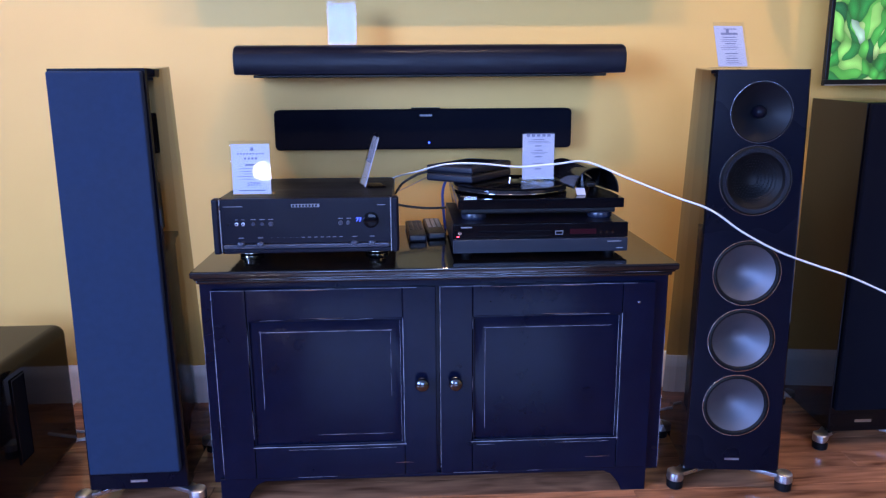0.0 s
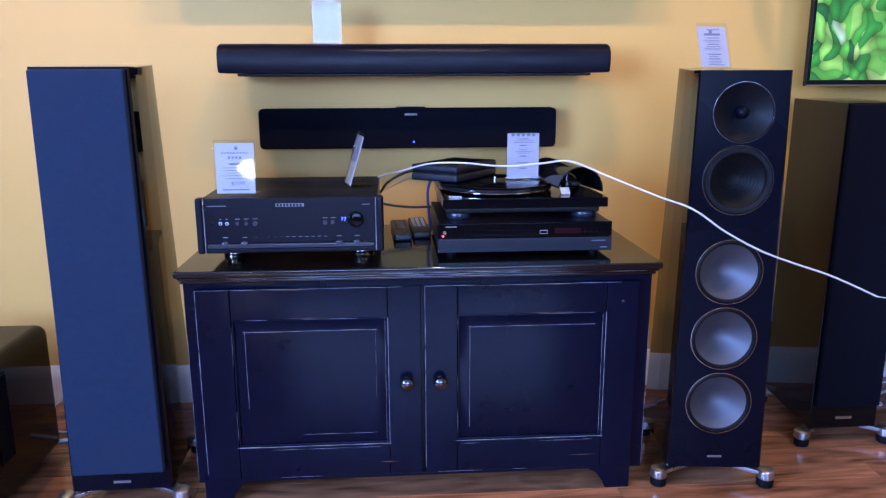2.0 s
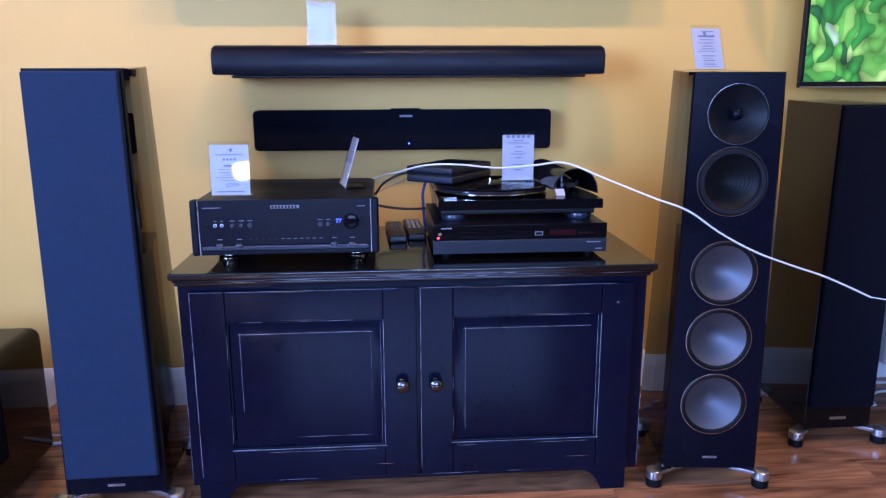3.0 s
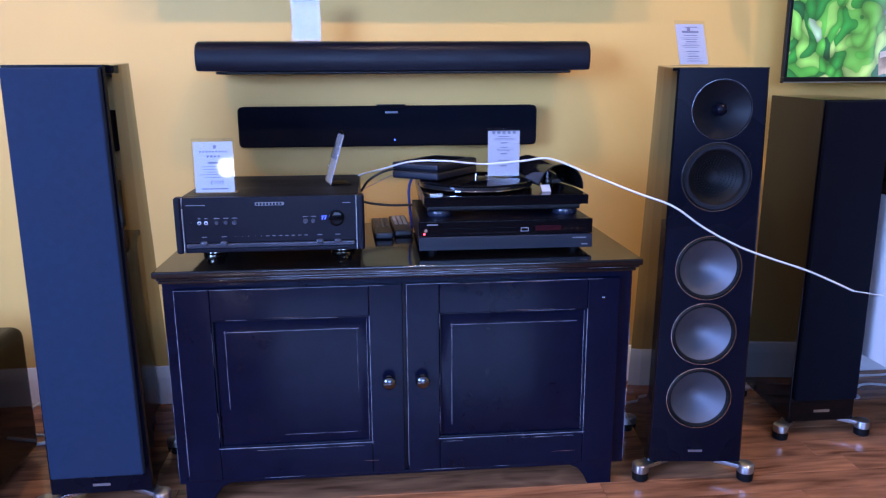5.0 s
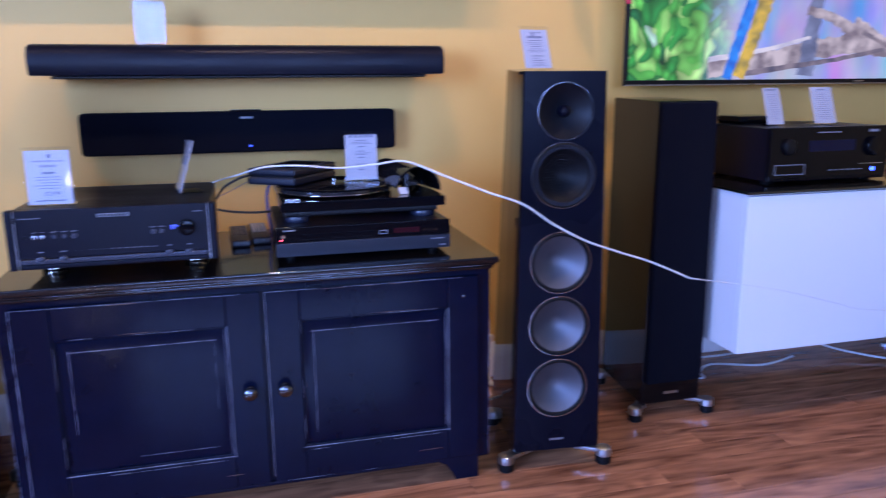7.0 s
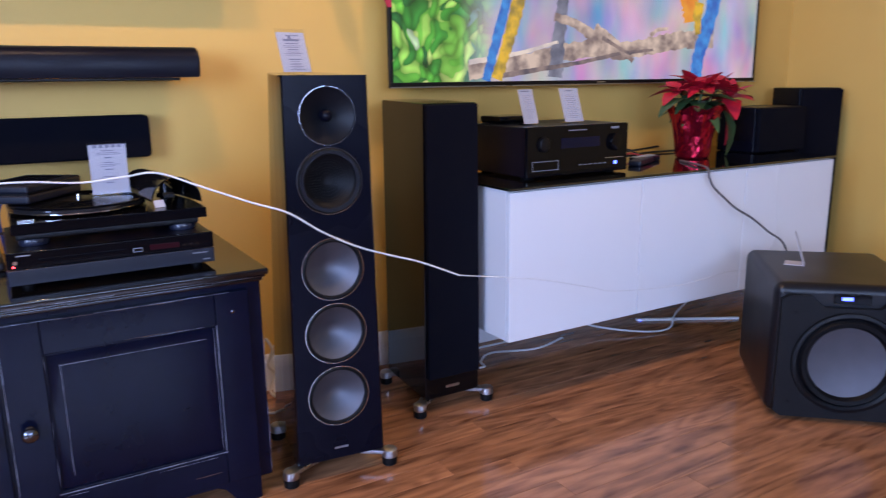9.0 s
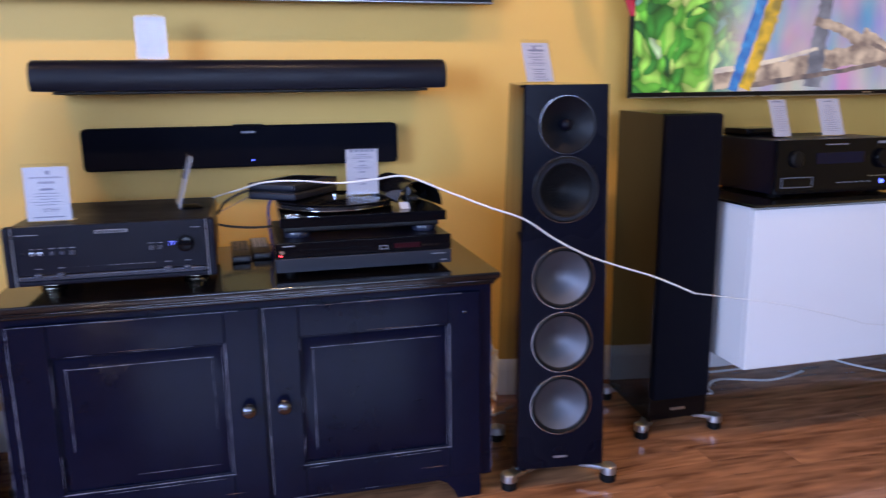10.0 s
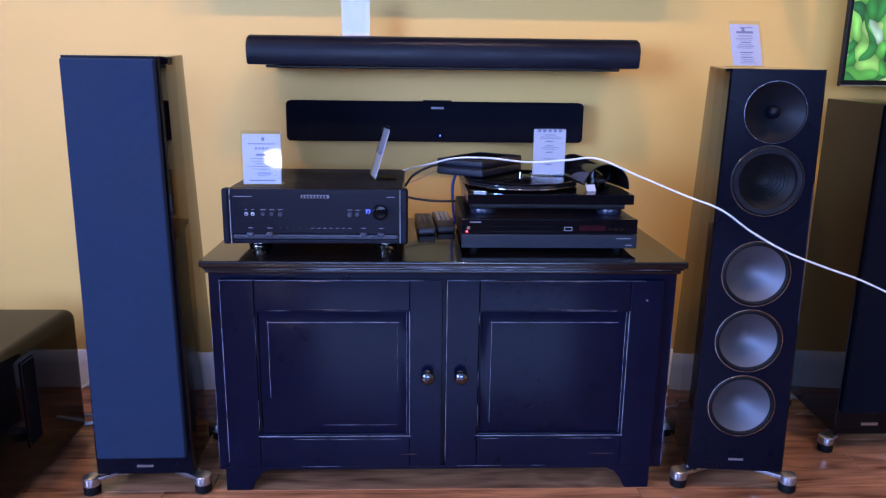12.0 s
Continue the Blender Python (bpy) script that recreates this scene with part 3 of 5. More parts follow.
def panel_door(parent, x0, x1, z0, z1, y, knob_x):
    """A framed door with a raised and bevelled field, its edges pale with wear and painted-on highlights."""
    door = part("door", box(x0, x1, y, y + 0.02, z0, z1, 0.002), M_PAINT, parent, "black framed door with a raised panel")
    st = 0.080
    a, b, c, d = x0 + st, x1 - st, z0 + 0.084, z1 - 0.076
    frame_bm = bmesh.new()
    for q in ((x0, a, z0, z1), (b, x1, z0, z1), (a, b, d, z1), (a, b, z0, c)):
        box(q[0] + 0.0005, q[1] - 0.0005, y - 0.012, y - 0.0005, q[2], q[3], 0.002, bm=frame_bm)
    part("door_frame", frame_bm, M_PAINT, door, "black painted stiles and rails")
    i = 0.03
    field = bmesh.new()
    o = [field.verts.new(p) for p in ((a + 0.002, y - 0.002, c + 0.002), (b - 0.002, y - 0.002, c + 0.002), (b - 0.002, y - 0.002, d - 0.002), (a + 0.002, y - 0.002, d - 0.002))]
    n = [field.verts.new(p) for p in ((a + i, y - 0.010, c + i), (b - i, y - 0.010, c + i), (b - i, y - 0.010, d - i), (a + i, y - 0.010, d - i))]
    field.faces.new(n)
    for k in range(4):
        field.faces.new((o[k], o[(k + 1) % 4], n[(k + 1) % 4], n[k]))
    part("raised_panel", field, M_PAINT, door, "raised black panel with bevelled border")
    bead = bmesh.new()
    for q in ((a, b, d - 0.005, d), (a, b, c, c + 0.005), (a, a + 0.005, c + 0.005, d - 0.005), (b - 0.005, b, c + 0.005, d - 0.005)):
        box(q[0], q[1], y - 0.0085, y - 0.001, q[2], q[3], 0.0016, bm=bead)
    part("bead", bead, M_PAINT, door, "narrow rounded bead inside the frame")
    # pale strokes draw both the wear and the light caught by the bevels
    dice = random.Random(int(x0 * 1000) + 500)
    rub_glint, bare = bmesh.new(), bmesh.new()
    f, g, h = y - 0.0122, y - 0.0102, y - 0.0088
    worn(rub_glint, dice, (a, c), (b, c), f, 0.0022, 0.97)
    worn(rub_glint, dice, (a + 0.01, c - 0.008), (b - 0.02, c - 0.008), f, 0.0010, 0.6)
    worn(rub_glint, dice, (b, c), (b, d - 0.004), f, 0.0020, 0.95)
    worn(rub_glint, dice, (b - 0.007, c + 0.01), (b - 0.007, d - 0.01), h, 0.0010, 0.85)
    worn(rub_glint, dice, (a, c + 0.02), (a, d), f, 0.0009, 0.45)
    worn(rub_glint, dice, (a + 0.03, d), (b - 0.03, d), f, 0.0010, 0.6)
    worn(rub_glint, dice, (a + i, d - i), (b - i, d - i), g, 0.0015, 0.92)
    worn(rub_glint, dice, (a + i, c + i + 0.01), (a + i, d - i), g, 0.0014, 0.85)
    worn(rub_glint, dice, (b - i, c + i), (b - i, d - i), g, 0.0008, 0.35)
    worn(rub_glint, dice, (a + i + 0.08, c + i), (b - i, c + i), g, 0.0010, 0.55)
    worn(rub_glint, dice, (x0 + 0.0012, z0 + 0.02), (x0 + 0.0012, z1 - 0.004), f, 0.0018, 0.9)
    worn(rub_glint, dice, (x0 + 0.004, z1 - 0.0012), (x1 - 0.05, z1 - 0.0012), f, 0.0014, 0.9)
    worn(rub_glint, dice, (x0 + 0.03, z0 + 0.0012), (x1 - 0.1, z0 + 0.0012), f, 0.0010, 0.35)
    worn(bare, dice, (x0 + 0.1, z1 - 0.0030), (x1 - 0.15, z1 - 0.0030), f, 0.0012, 0.45)
    worn(bare, dice, (a + 0.05, d + 0.003), (b - 0.08, d + 0.003), f, 0.0008, 0.4)
    worn(bare, dice, (b - 0.08, c - 0.05), (b + 0.02, c - 0.05), f, 0.0012, 0.15)
    tagged(part("worn_glint_edge", rub_glint, M_RUB_GLINT, door, "pale rubbed paint and painted-on bevel highlights along the panel edges"), kind="stuff")
    tagged(part("bare_wood", bare, M_BARE, door, "brown bare wood showing through worn paint"), kind="stuff")
    zk = z0 + 0.248
    part("knob", lathe([(0, 0), (0.011, 0), (0.010, 0.003), (0.0055, 0.006), (0.006, 0.012), (0.0145, 0.018), (0.0168, 0.023), (0.015, 0.029), (0.008, 0.0325), (0, 0.033)], 32,
                       pose(knob_x, y - 0.012, zk) @ FACE), M_KNOB, door, "dark polished metal knob")
    return door


cab = thing("sideboard", pose(0, 0, 0), "black painted two-door wooden sideboard with worn edges", "cabinet")
CT = 0.605
part("body", box(-0.182, 0.943, 1.963, 2.455, 0.052, CT - 0.032, 0.003), M_PAINT, cab, "black painted carcass")
top = bmesh.new()
box(-0.192, 0.955, 1.925, 2.47, CT - 0.016, CT, 0.004, 3, bm=top)
box(-0.187, 0.950, 1.936, 2.468, CT - 0.024, CT - 0.0165, 0.003, bm=top)
box(-0.1845, 0.9455, 1.945, 2.466, CT - 0.034, CT - 0.0245, 0.003, bm=top)
part("tabletop", top, M_TOP, cab, "glossy black top with a stepped moulded edge")
skirt = [(-0.165, 0.066), (0.910, 0.066), (0.910, 0.0), (0.848, 0.0), (0.840, 0.02), (0.820, 0.046), (0.80, 0.056), (-0.055, 0.056), (-0.076, 0.046), (-0.094, 0.02), (-0.10, 0.0), (-0.165, 0.0)]
part("front_skirt", moved(prism(skirt, 0.03, 0.002), pose(0, 1.953, 0)), M_PAINT, cab, "shaped base rail with bracket feet")
edge = bmesh.new()
dice = random.Random(5)
worn(edge, dice, (-0.15, CT - 0.013), (0.90, CT - 0.013), 1.9248, 0.0012, 0.4)
worn(edge, dice, (-0.17, CT - 0.0215), (0.93, CT - 0.0215), 1.9358, 0.0010, 0.3)
worn(edge, dice, (0.9415, 0.06), (0.9415, 0.55), 1.9628, 0.0016, 0.7)
worn(edge, dice, (-0.1805, 0.06), (-0.1805, 0.55), 1.9628, 0.0012, 0.5)
tagged(part("worn_glint_edge", edge, M_RUB_GLINT, cab, "thin line of rubbed paint and painted-on highlight along the moulded edge"), kind="stuff")
part("hinge_mark", lathe([(0, 0.001), (0.003, 0.001), (0.004, 0)], 12, pose(0.868, 1.9448, 0.505) @ FACE), M_KNOB, cab, "small dull metal screw head")
for fx in (-0.17, 0.86):
    part("back_foot", box(fx, fx + 0.06, 2.39, 2.45, 0.0, 0.061, 0.003), M_PAINT, cab)
panel_door(cab, -0.153, 0.376, 0.068, 0.555, 1.957, 0.340)
panel_door(cab, 0.384, 0.908, 0.068, 0.555, 1.957, 0.421)


# ---- sound bars ----
arc = thing("soundbar", pose(0.3915, 2.50, 1.093), "long black rounded soundbar mounted on the yellow wall", "soundbar")
out = [(-0.052, -0.0405), (-0.058, -0.02), (-0.058, 0.015), (-0.045, 0.034), (-0.02, 0.042), (0.02, 0.042), (0.05, 0.034), (0.058, 0.015), (0.058, -0.0405)]
bm = bmesh.new()
secs = []
for x, k in ((-0.568, 0.80), (-0.5655, 0.93), (-0.56, 1.0), (0.56, 1.0), (0.5655, 0.93), (0.568, 0.80)):
    secs.append([bm.verts.new((x, p * k, q * k)) for p, q in out])
for a, b in zip(secs, secs[1:]):
    for i in range(len(out)):
        bm.faces.new((a[i], a[(i + 1) % len(out)], b[(i + 1) % len(out)], b[i]))
bm.faces.new(secs[0])
bm.faces.new(secs[-1])
part("grille_shell", bm, M_METAL, arc, "curved finely perforated black shell")
part("mount_tray", box(-0.515, 0.513, -0.035, 0.113, -0.049, -0.0415, 0.002), M_PLAST, arc, "black wall bracket under the bar")

bar = thing("soundbar", pose(0.369, 2.547, 0.888), "black cloth-fronted soundbar mounted flat on the yellow wall", "soundbar")
part("cloth_front", moved(prism(rounded(-0.455, 0.455, -0.0605, 0.0605, 0.014), 0.05, 0.006), pose(0, 0, 0)), M_CLOTHDK, bar, "black cloth-wrapped front")
part("back_plate", box(-0.40, 0.40, 0.0505, 0.067, -0.04, 0.04, 0.003), M_PLAST, bar, "black mounting plate")
part("badge", box(-0.014, 0.024, -0.0025, 0.001, 0.039, 0.045), M_PRINT, bar, "small grey maker's badge")
part("button_strip", box(-0.04, 0.05, 0.02, 0.045, 0.060, 0.0645, 0.002), M_PLAST, bar, "row of small top buttons")
part("status_light", lathe([(0, 0.002), (0.0022, 0.0015), (0.0026, -0.001)], 12, pose(0.014, 0, -0.041) @ FACE), M_BLUELED, bar, "tiny blue status light")


# ---- televisions ----
def television(m, w, h, label, screen):
    t = thing("television", m, label, "television")
    part("back_case", box(-w / 2 + 0.03, w / 2 - 0.03, 0.02, 0.06, 0.03, h - 0.03, 0.01), M_PLAST, t)
    bez = bmesh.new()
    e = 0.012
    for q in ((-w / 2, w / 2, 0, e * 1.5), (-w / 2, w / 2, h - e, h), (-w / 2, -w / 2 + e, e * 1.5, h - e), (w / 2 - e, w / 2, e * 1.5, h - e)):
        box(q[0], q[1], 0, 0.019, q[2], q[3], 0.002, bm=bez)
    part("bezel", bez, M_PLAST, t, "slim black bezel")
    part("trim_strip", box(-w / 2, w / 2, -0.0035, -0.0005, 0.0, 0.004, 0.001), M_ALU, t, "thin silver lower edge")
    scr = box(-w / 2 + e, w / 2 - e, 0.004, 0.018, e * 1.5, h - e)
    part("screen", scr, screen, t)
    part("wall_mount", box(-0.25, 0.25, 0.061, WALL - m.translation.y - 0.002, h * 0.35, h * 0.65), M_PLAST, t)
    return t


def screen_picture():
    """A bright still picture on the screen: leaves at one side, soft blurred colours elsewhere."""
    m = bpy.data.materials.new("screen_picture")
    m.use_nodes = True
    nt = m.node_tree
    b = nt.nodes["Principled BSDF"]
    b.inputs["Base Color"].default_value, b.inputs["Roughness"].default_value = (0.01, 0.01, 0.01, 1), 0.15
    tc = nt.nodes.new("ShaderNodeTexCoord")

    def ramp(stops, source):
        r = nt.nodes.new("ShaderNodeValToRGB")
        r.color_ramp.elements[0].position, r.color_ramp.elements[0].color = stops[0][0], (*stops[0][1], 1)
        r.color_ramp.elements[1].position, r.color_ramp.elements[1].color = stops[-1][0], (*stops[-1][1], 1)
        for p, c in stops[1:-1]:
            e = r.color_ramp.elements.new(p)
            e.color = (*c, 1)
        nt.links.new(source, r.inputs[0])
        return r.outputs[0]

    warp = nt.nodes.new("ShaderNodeTexNoise")
    warp.inputs["Scale"].default_value, warp.inputs["Detail"].default_value = 5.0, 2
    nt.links.new(tc.outputs["Object"], warp.inputs["Vector"])
    mixv = nt.nodes.new("ShaderNodeVectorMath")
    mixv.operation = "MULTIPLY_ADD"
    mixv.inputs[1].default_value = (0.34, 0.2, 0.34)
    nt.links.new(warp.outputs["Color"], mixv.inputs[0])
    nt.links.new(tc.outputs["Object"], mixv.inputs[2])
    vor = nt.nodes.new("ShaderNodeTexVoronoi")
    vor.inputs["Scale"].default_value, vor.inputs["Randomness"].default_value = 21.0, 1.0
    nt.links.new(mixv.outputs[0], vor.inputs["Vector"])
    sep = nt.nodes.new("ShaderNodeSeparateColor")
    nt.links.new(vor.outputs["Color"], sep.inputs[0])
    leaves = ramp([(0.0, (0.01, 0.16, 0.05)), (0.25, (0.04, 0.42, 0.06)), (0.45, (0.16, 0.72, 0.10)), (0.65, (0.42, 0.92, 0.20)), (0.8, (0.80, 1.0, 0.42)), (0.9, (0.20, 0.62, 0.75)), (1.0, (0.05, 0.5, 0.12))], sep.outputs[0])
    shade = nt.nodes.new("ShaderNodeMapRange")
    shade.inputs[1].default_value, shade.inputs[2].default_value, shade.inputs[3].default_value, shade.inputs[4].default_value = 0.0, 0.8, 1.5, 0.35
    nt.links.new(vor.outputs["Distance"], shade.inputs[0])
    lit = nt.nodes.new("ShaderNodeVectorMath")
    lit.operation = "SCALE"
    nt.links.new(leaves, lit.inputs[0])
    nt.links.new(shade.outputs[0], lit.inputs["Scale"])
    leaves = lit.outputs[0]
    soft = nt.nodes.new("ShaderNodeTexNoise")
    soft.inputs["Scale"].default_value, soft.inputs["Detail"].default_value, soft.inputs["Distortion"].default_value = 4.6, 2.0, 0.15
    mp = nt.nodes.new("ShaderNodeMapping")
    mp.inputs["Scale"].default_value = (1.3, 1.0, 0.75)
    mp.inputs["Location"].default_value = (2.3, 0.4, 1.7)
    nt.links.new(tc.outputs["Object"], mp.inputs[0])
    nt.links.new(mp.outputs[0], soft.inputs["Vector"])
    soft.inputs["Detail"].default_value = 2.5
    blot = nt.nodes.new("ShaderNodeVectorMath")
    blot.operation = "MULTIPLY_ADD"
    blot.inputs[1].default_value, blot.inputs[2].default_value = (1.4, 0.95, 0.85), (-0.20, 0.04, 0.32)
    nt.links.new(soft.outputs["Color"], blot.inputs[0])
    blur = blot.outputs[0]
    xyz = nt.nodes.new("ShaderNodeSeparateXYZ")
    nt.links.new(tc.outputs["Object"], xyz.inputs[0])
    edge = nt.nodes.new("ShaderNodeMapRange")
    edge.inputs[1].default_value, edge.inputs[2].default_value = -0.66, -0.50
    nt.links.new(xyz.outputs[0], edge.inputs[0])
    mix = nt.nodes.new("ShaderNodeMix")
    mix.data_type = "RGBA"
    nt.links.new(edge.outputs[0], mix.inputs[0])
    nt.links.new(leaves, mix.inputs[6])
    nt.links.new(blur, mix.inputs[7])
    nt.links.new(mix.outputs[2], b.inputs["Emission Color"])
    b.inputs["Emission Strength"].default_value = 0.85
    return m


M_SCREEN = screen_picture()
M_DARKSCREEN = surface("dark_screen", (0.008, 0.009, 0.022), 0.12)
M_DARKSCREEN.node_tree.nodes["Principled BSDF"].inputs["Emission Color"].default_value = (0.01, 0.012, 0.05, 1)
M_DARKSCREEN.node_tree.nodes["Principled BSDF"].inputs["Emission Strength"].default_value = 1.0


def picture_paint(name, dark, light, scale):
    """Glowing picture colour, mottled between two tones."""
    m = glow(name, light, 0.8)
    nt = m.node_tree
    tc, nz, rp = nt.nodes.new("ShaderNodeTexCoord"), nt.nodes.new("ShaderNodeTexNoise"), nt.nodes.new("ShaderNodeValToRGB")
    nz.inputs["Scale"].default_value, nz.inputs["Detail"].default_value = scale, 4
    rp.color_ramp.elements[0].position, rp.color_ramp.elements[0].color = 0.38, (*dark, 1)
    rp.color_ramp.elements[1].position, rp.color_ramp.elements[1].color = 0.62, (*light, 1)
    nt.links.new(tc.outputs["Object"], nz.inputs["Vector"])
    nt.links.new(nz.outputs[0], rp.inputs[0])
    nt.links.new(rp.outputs[0], nt.nodes["Principled BSDF"].inputs["Emission Color"])
    return m


M_PIC_WOOD = picture_paint("picture_branch", (0.24, 0.19, 0.2), (0.78, 0.66, 0.6), 16)
M_PIC_PALE = picture_paint("picture_branch_light", (0.6, 0.58, 0.66), (0.95, 0.88, 0.84), 14)
M_PIC_DARK = picture_paint("picture_branch_shade", (0.10, 0.09, 0.13), (0.34, 0.27, 0.27), 18)
M_PIC_BLUE = picture_paint("picture_blue", (0.01, 0.14, 0.7), (0.03, 0.36, 1.0), 20)
M_PIC_YELLOW = picture_paint("picture_yellow", (0.35, 0.27, 0.05), (0.95, 0.62, 0.04), 18)
M_PIC_ORANGE = picture_paint("picture_orange", (0.85, 0.22, 0.02), (1.0, 0.45, 0.05), 9)
M_PIC_GREEN = glow("picture_green", (0.10, 0.75, 0.18), 0.9)
M_PIC_GREY = picture_paint("picture_grey", (0.10, 0.12, 0.2), (0.26, 0.30, 0.44), 14)
television(pose(2.516, 2.50, 1.010), 1.860, 1.07, "very large wall-mounted television showing a bright nature picture", M_SCREEN)
television(pose(0.393, 2.535, 1.303), 1.475, 0.845, "wall-mounted television with a dark screen and green menu marks", M_DARKSCREEN)


# ---- white floating cabinet ----
wc = thing("floating_cabinet", pose(0, 0, 0), "white wall-hung low cabinet with black glass top", "cabinet")
WT = 0.716
part("body", box(1.736, 3.36, 2.048, WALL - 0.002, 0.229, WT - 0.009, 0.002), M_WHITE, wc)
for x0, x1 in ((1.736, 2.283), (2.286, 2.820), (2.823, 3.36)):
    part("door", box(x0, x1, 2.028, 2.046, 0.229, WT - 0.014, 0.002), M_WHITE, wc, "flat white door front")
part("glass_top", box(1.728, 3.368, 2.022, WALL - 0.002, WT - 0.008, WT, 0.002), M_GLASS, wc, "black glass top")

# colour strokes of the still picture, on the big screen
def stroke(parent, points, width0, width1, material, lift):
    """A flat tapered stroke 1 mm proud of the screen."""
    r = random.Random(len(points) * 7 + int(points[0][0] * 1000))
    bm = bmesh.new()
    n = len(points)
    line = []
    for i in range(n - 1):
        for k in range(8):
            t = k / 8
            line.append((points[i][0] * (1 - t) + points[i + 1][0] * t, points[i][1] * (1 - t) + points[i + 1][1] * t))
    line.append(points[-1])
    left, right = [], []
    n = len(line)
    for i, (x, z) in enumerate(line):
        x0, z0 = line[max(i - 1, 0)]
        x1, z1 = line[min(i + 1, n - 1)]
        d = Vector((x1 - x0, 0, z1 - z0)).normalized()
        w = (width0 + (width1 - width0) * i / (n - 1)) * 0.5
        a, b = w * r.uniform(0.82, 1.15), w * r.uniform(0.82, 1.15)
        left.append(bm.verts.new((x - d.z * a, lift, z + d.x * a)))
        right.append(bm.verts.new((x + d.z * b, lift, z - d.x * b)))
    for i in range(n - 1):
        bm.faces.new((left[i], left[i + 1], right[i + 1], right[i]))
    part("picture_stroke", bm, material, parent)


BIG = next(o for o in bpy.data.objects if o.name == "television")
stroke(BIG, [(-0.62, 0.05), (-0.5, 0.065), (-0.36, 0.085), (-0.2, 0.12), (-0.04, 0.14), (0.1, 0.125), (0.26, 0.15), (0.42, 0.175), (0.52, 0.18), (0.64, 0.185)], 0.06, 0.075, M_PIC_WOOD, 0.0030)
stroke(BIG, [(-0.5, 0.035), (-0.3, 0.06), (-0.1, 0.085), (0.1, 0.12), (0.28, 0.135)], 0.02, 0.012, M_PIC_DARK, 0.0026)
stroke(BIG, [(-0.24, 0.25), (-0.14, 0.23), (-0.06, 0.19), (0.02, 0.15)], 0.03, 0.05, M_PIC_WOOD, 0.0025)
stroke(BIG, [(0.26, 0.19), (0.3, 0.215), (0.36, 0.22)], 0.02, 0.012, M_PIC_WOOD, 0.0023)
stroke(BIG, [(-0.62, 0.085), (-0.5, 0.1), (-0.36, 0.125), (-0.22, 0.16)], 0.02, 0.012, M_PIC_PALE, 0.0027)
stroke(BIG, [(-0.04, 0.21), (0.05, 0.17), (0.13, 0.12), (0.17, 0.09)], 0.05, 0.02, M_PIC_WOOD, 0.0024)
stroke(BIG, [(0.0, 0.18), (0.09, 0.14), (0.16, 0.115)], 0.018, 0.01, M_PIC_DARK, 0.0022)
stroke(BIG, [(-0.23, 0.03), (-0.22, 0.15), (-0.20, 0.28), (-0.19, 0.4)], 0.07, 0.05, M_PIC_GREY, 0.0028)
stroke(BIG, [(-0.545, 0.02), (-0.515, 0.12), (-0.475, 0.24), (-0.44, 0.36), (-0.42, 0.5)], 0.035, 0.05, M_PIC_BLUE, 0.0020)
stroke(BIG, [(-0.50, 0.025), (-0.465, 0.12), (-0.42, 0.24), (-0.39, 0.36)], 0.045, 0.06, M_PIC_YELLOW, 0.0018)
stroke(BIG, [(0.54, 0.02), (0.56, 0.14), (0.61, 0.28), (0.66, 0.45)], 0.07, 0.09, M_PIC_BLUE, 0.0016)
stroke(BIG, [(0.49, 0.25), (0.48, 0.32), (0.47, 0.43), (0.45, 0.6)], 0.07, 0.16, M_PIC_ORANGE, 0.0014)
stroke(BIG, [(0.54, 0.20), (0.53, 0.27), (0.54, 0.33)], 0.035, 0.06, M_PIC_YELLOW, 0.0012)
SMALL = bpy.data.objects["television.001"]
part("menu_mark", box(0.262, 0.268, 0.0025, 0.0035, 0.02, 0.06), M_PIC_GREEN, SMALL, "thin green on-screen line")
part("menu_mark", box(0.478, 0.64, 0.0025, 0.0035, 0.021, 0.05), M_PIC_GREEN, SMALL, "green on-screen bar")
part("badge", box(-0.012, 0.012, -0.0022, 0.001, 0.006, 0.0095), M_ALU, SMALL)
part("badge", box(-0.02, 0.02, -0.0022, 0.001, 0.008, 0.012), M_ALU, BIG)

# red ribbon tail hung on the corner of the big television
rib = thing("ribbon", pose(1.56, 2.488, 1.262), "glossy red ribbon hung on the television's corner", "ribbon")
bm = bmesh.new()
rows = []
for i in range(9):
    z = 0.005 + i * 0.03
    w = 0.006 + 0.022 * min(1, i / 4)
    x = 0.022 - i * 0.0105
    rows.append([bm.verts.new((x + k * w, -0.004 - 0.006 * math.sin(i * 0.9 + k) + f, z)) for k in (-1, 0, 1) for f in (0, 0.0015)])
for a, b in zip(rows, rows[1:]):
    for i, j in ((0, 2), (2, 4), (5, 3), (3, 1), (4, 5), (1, 0)):
        bm.faces.new((a[i], a[j], b[j], b[i]))
part("tail", bm, M_RED, rib)


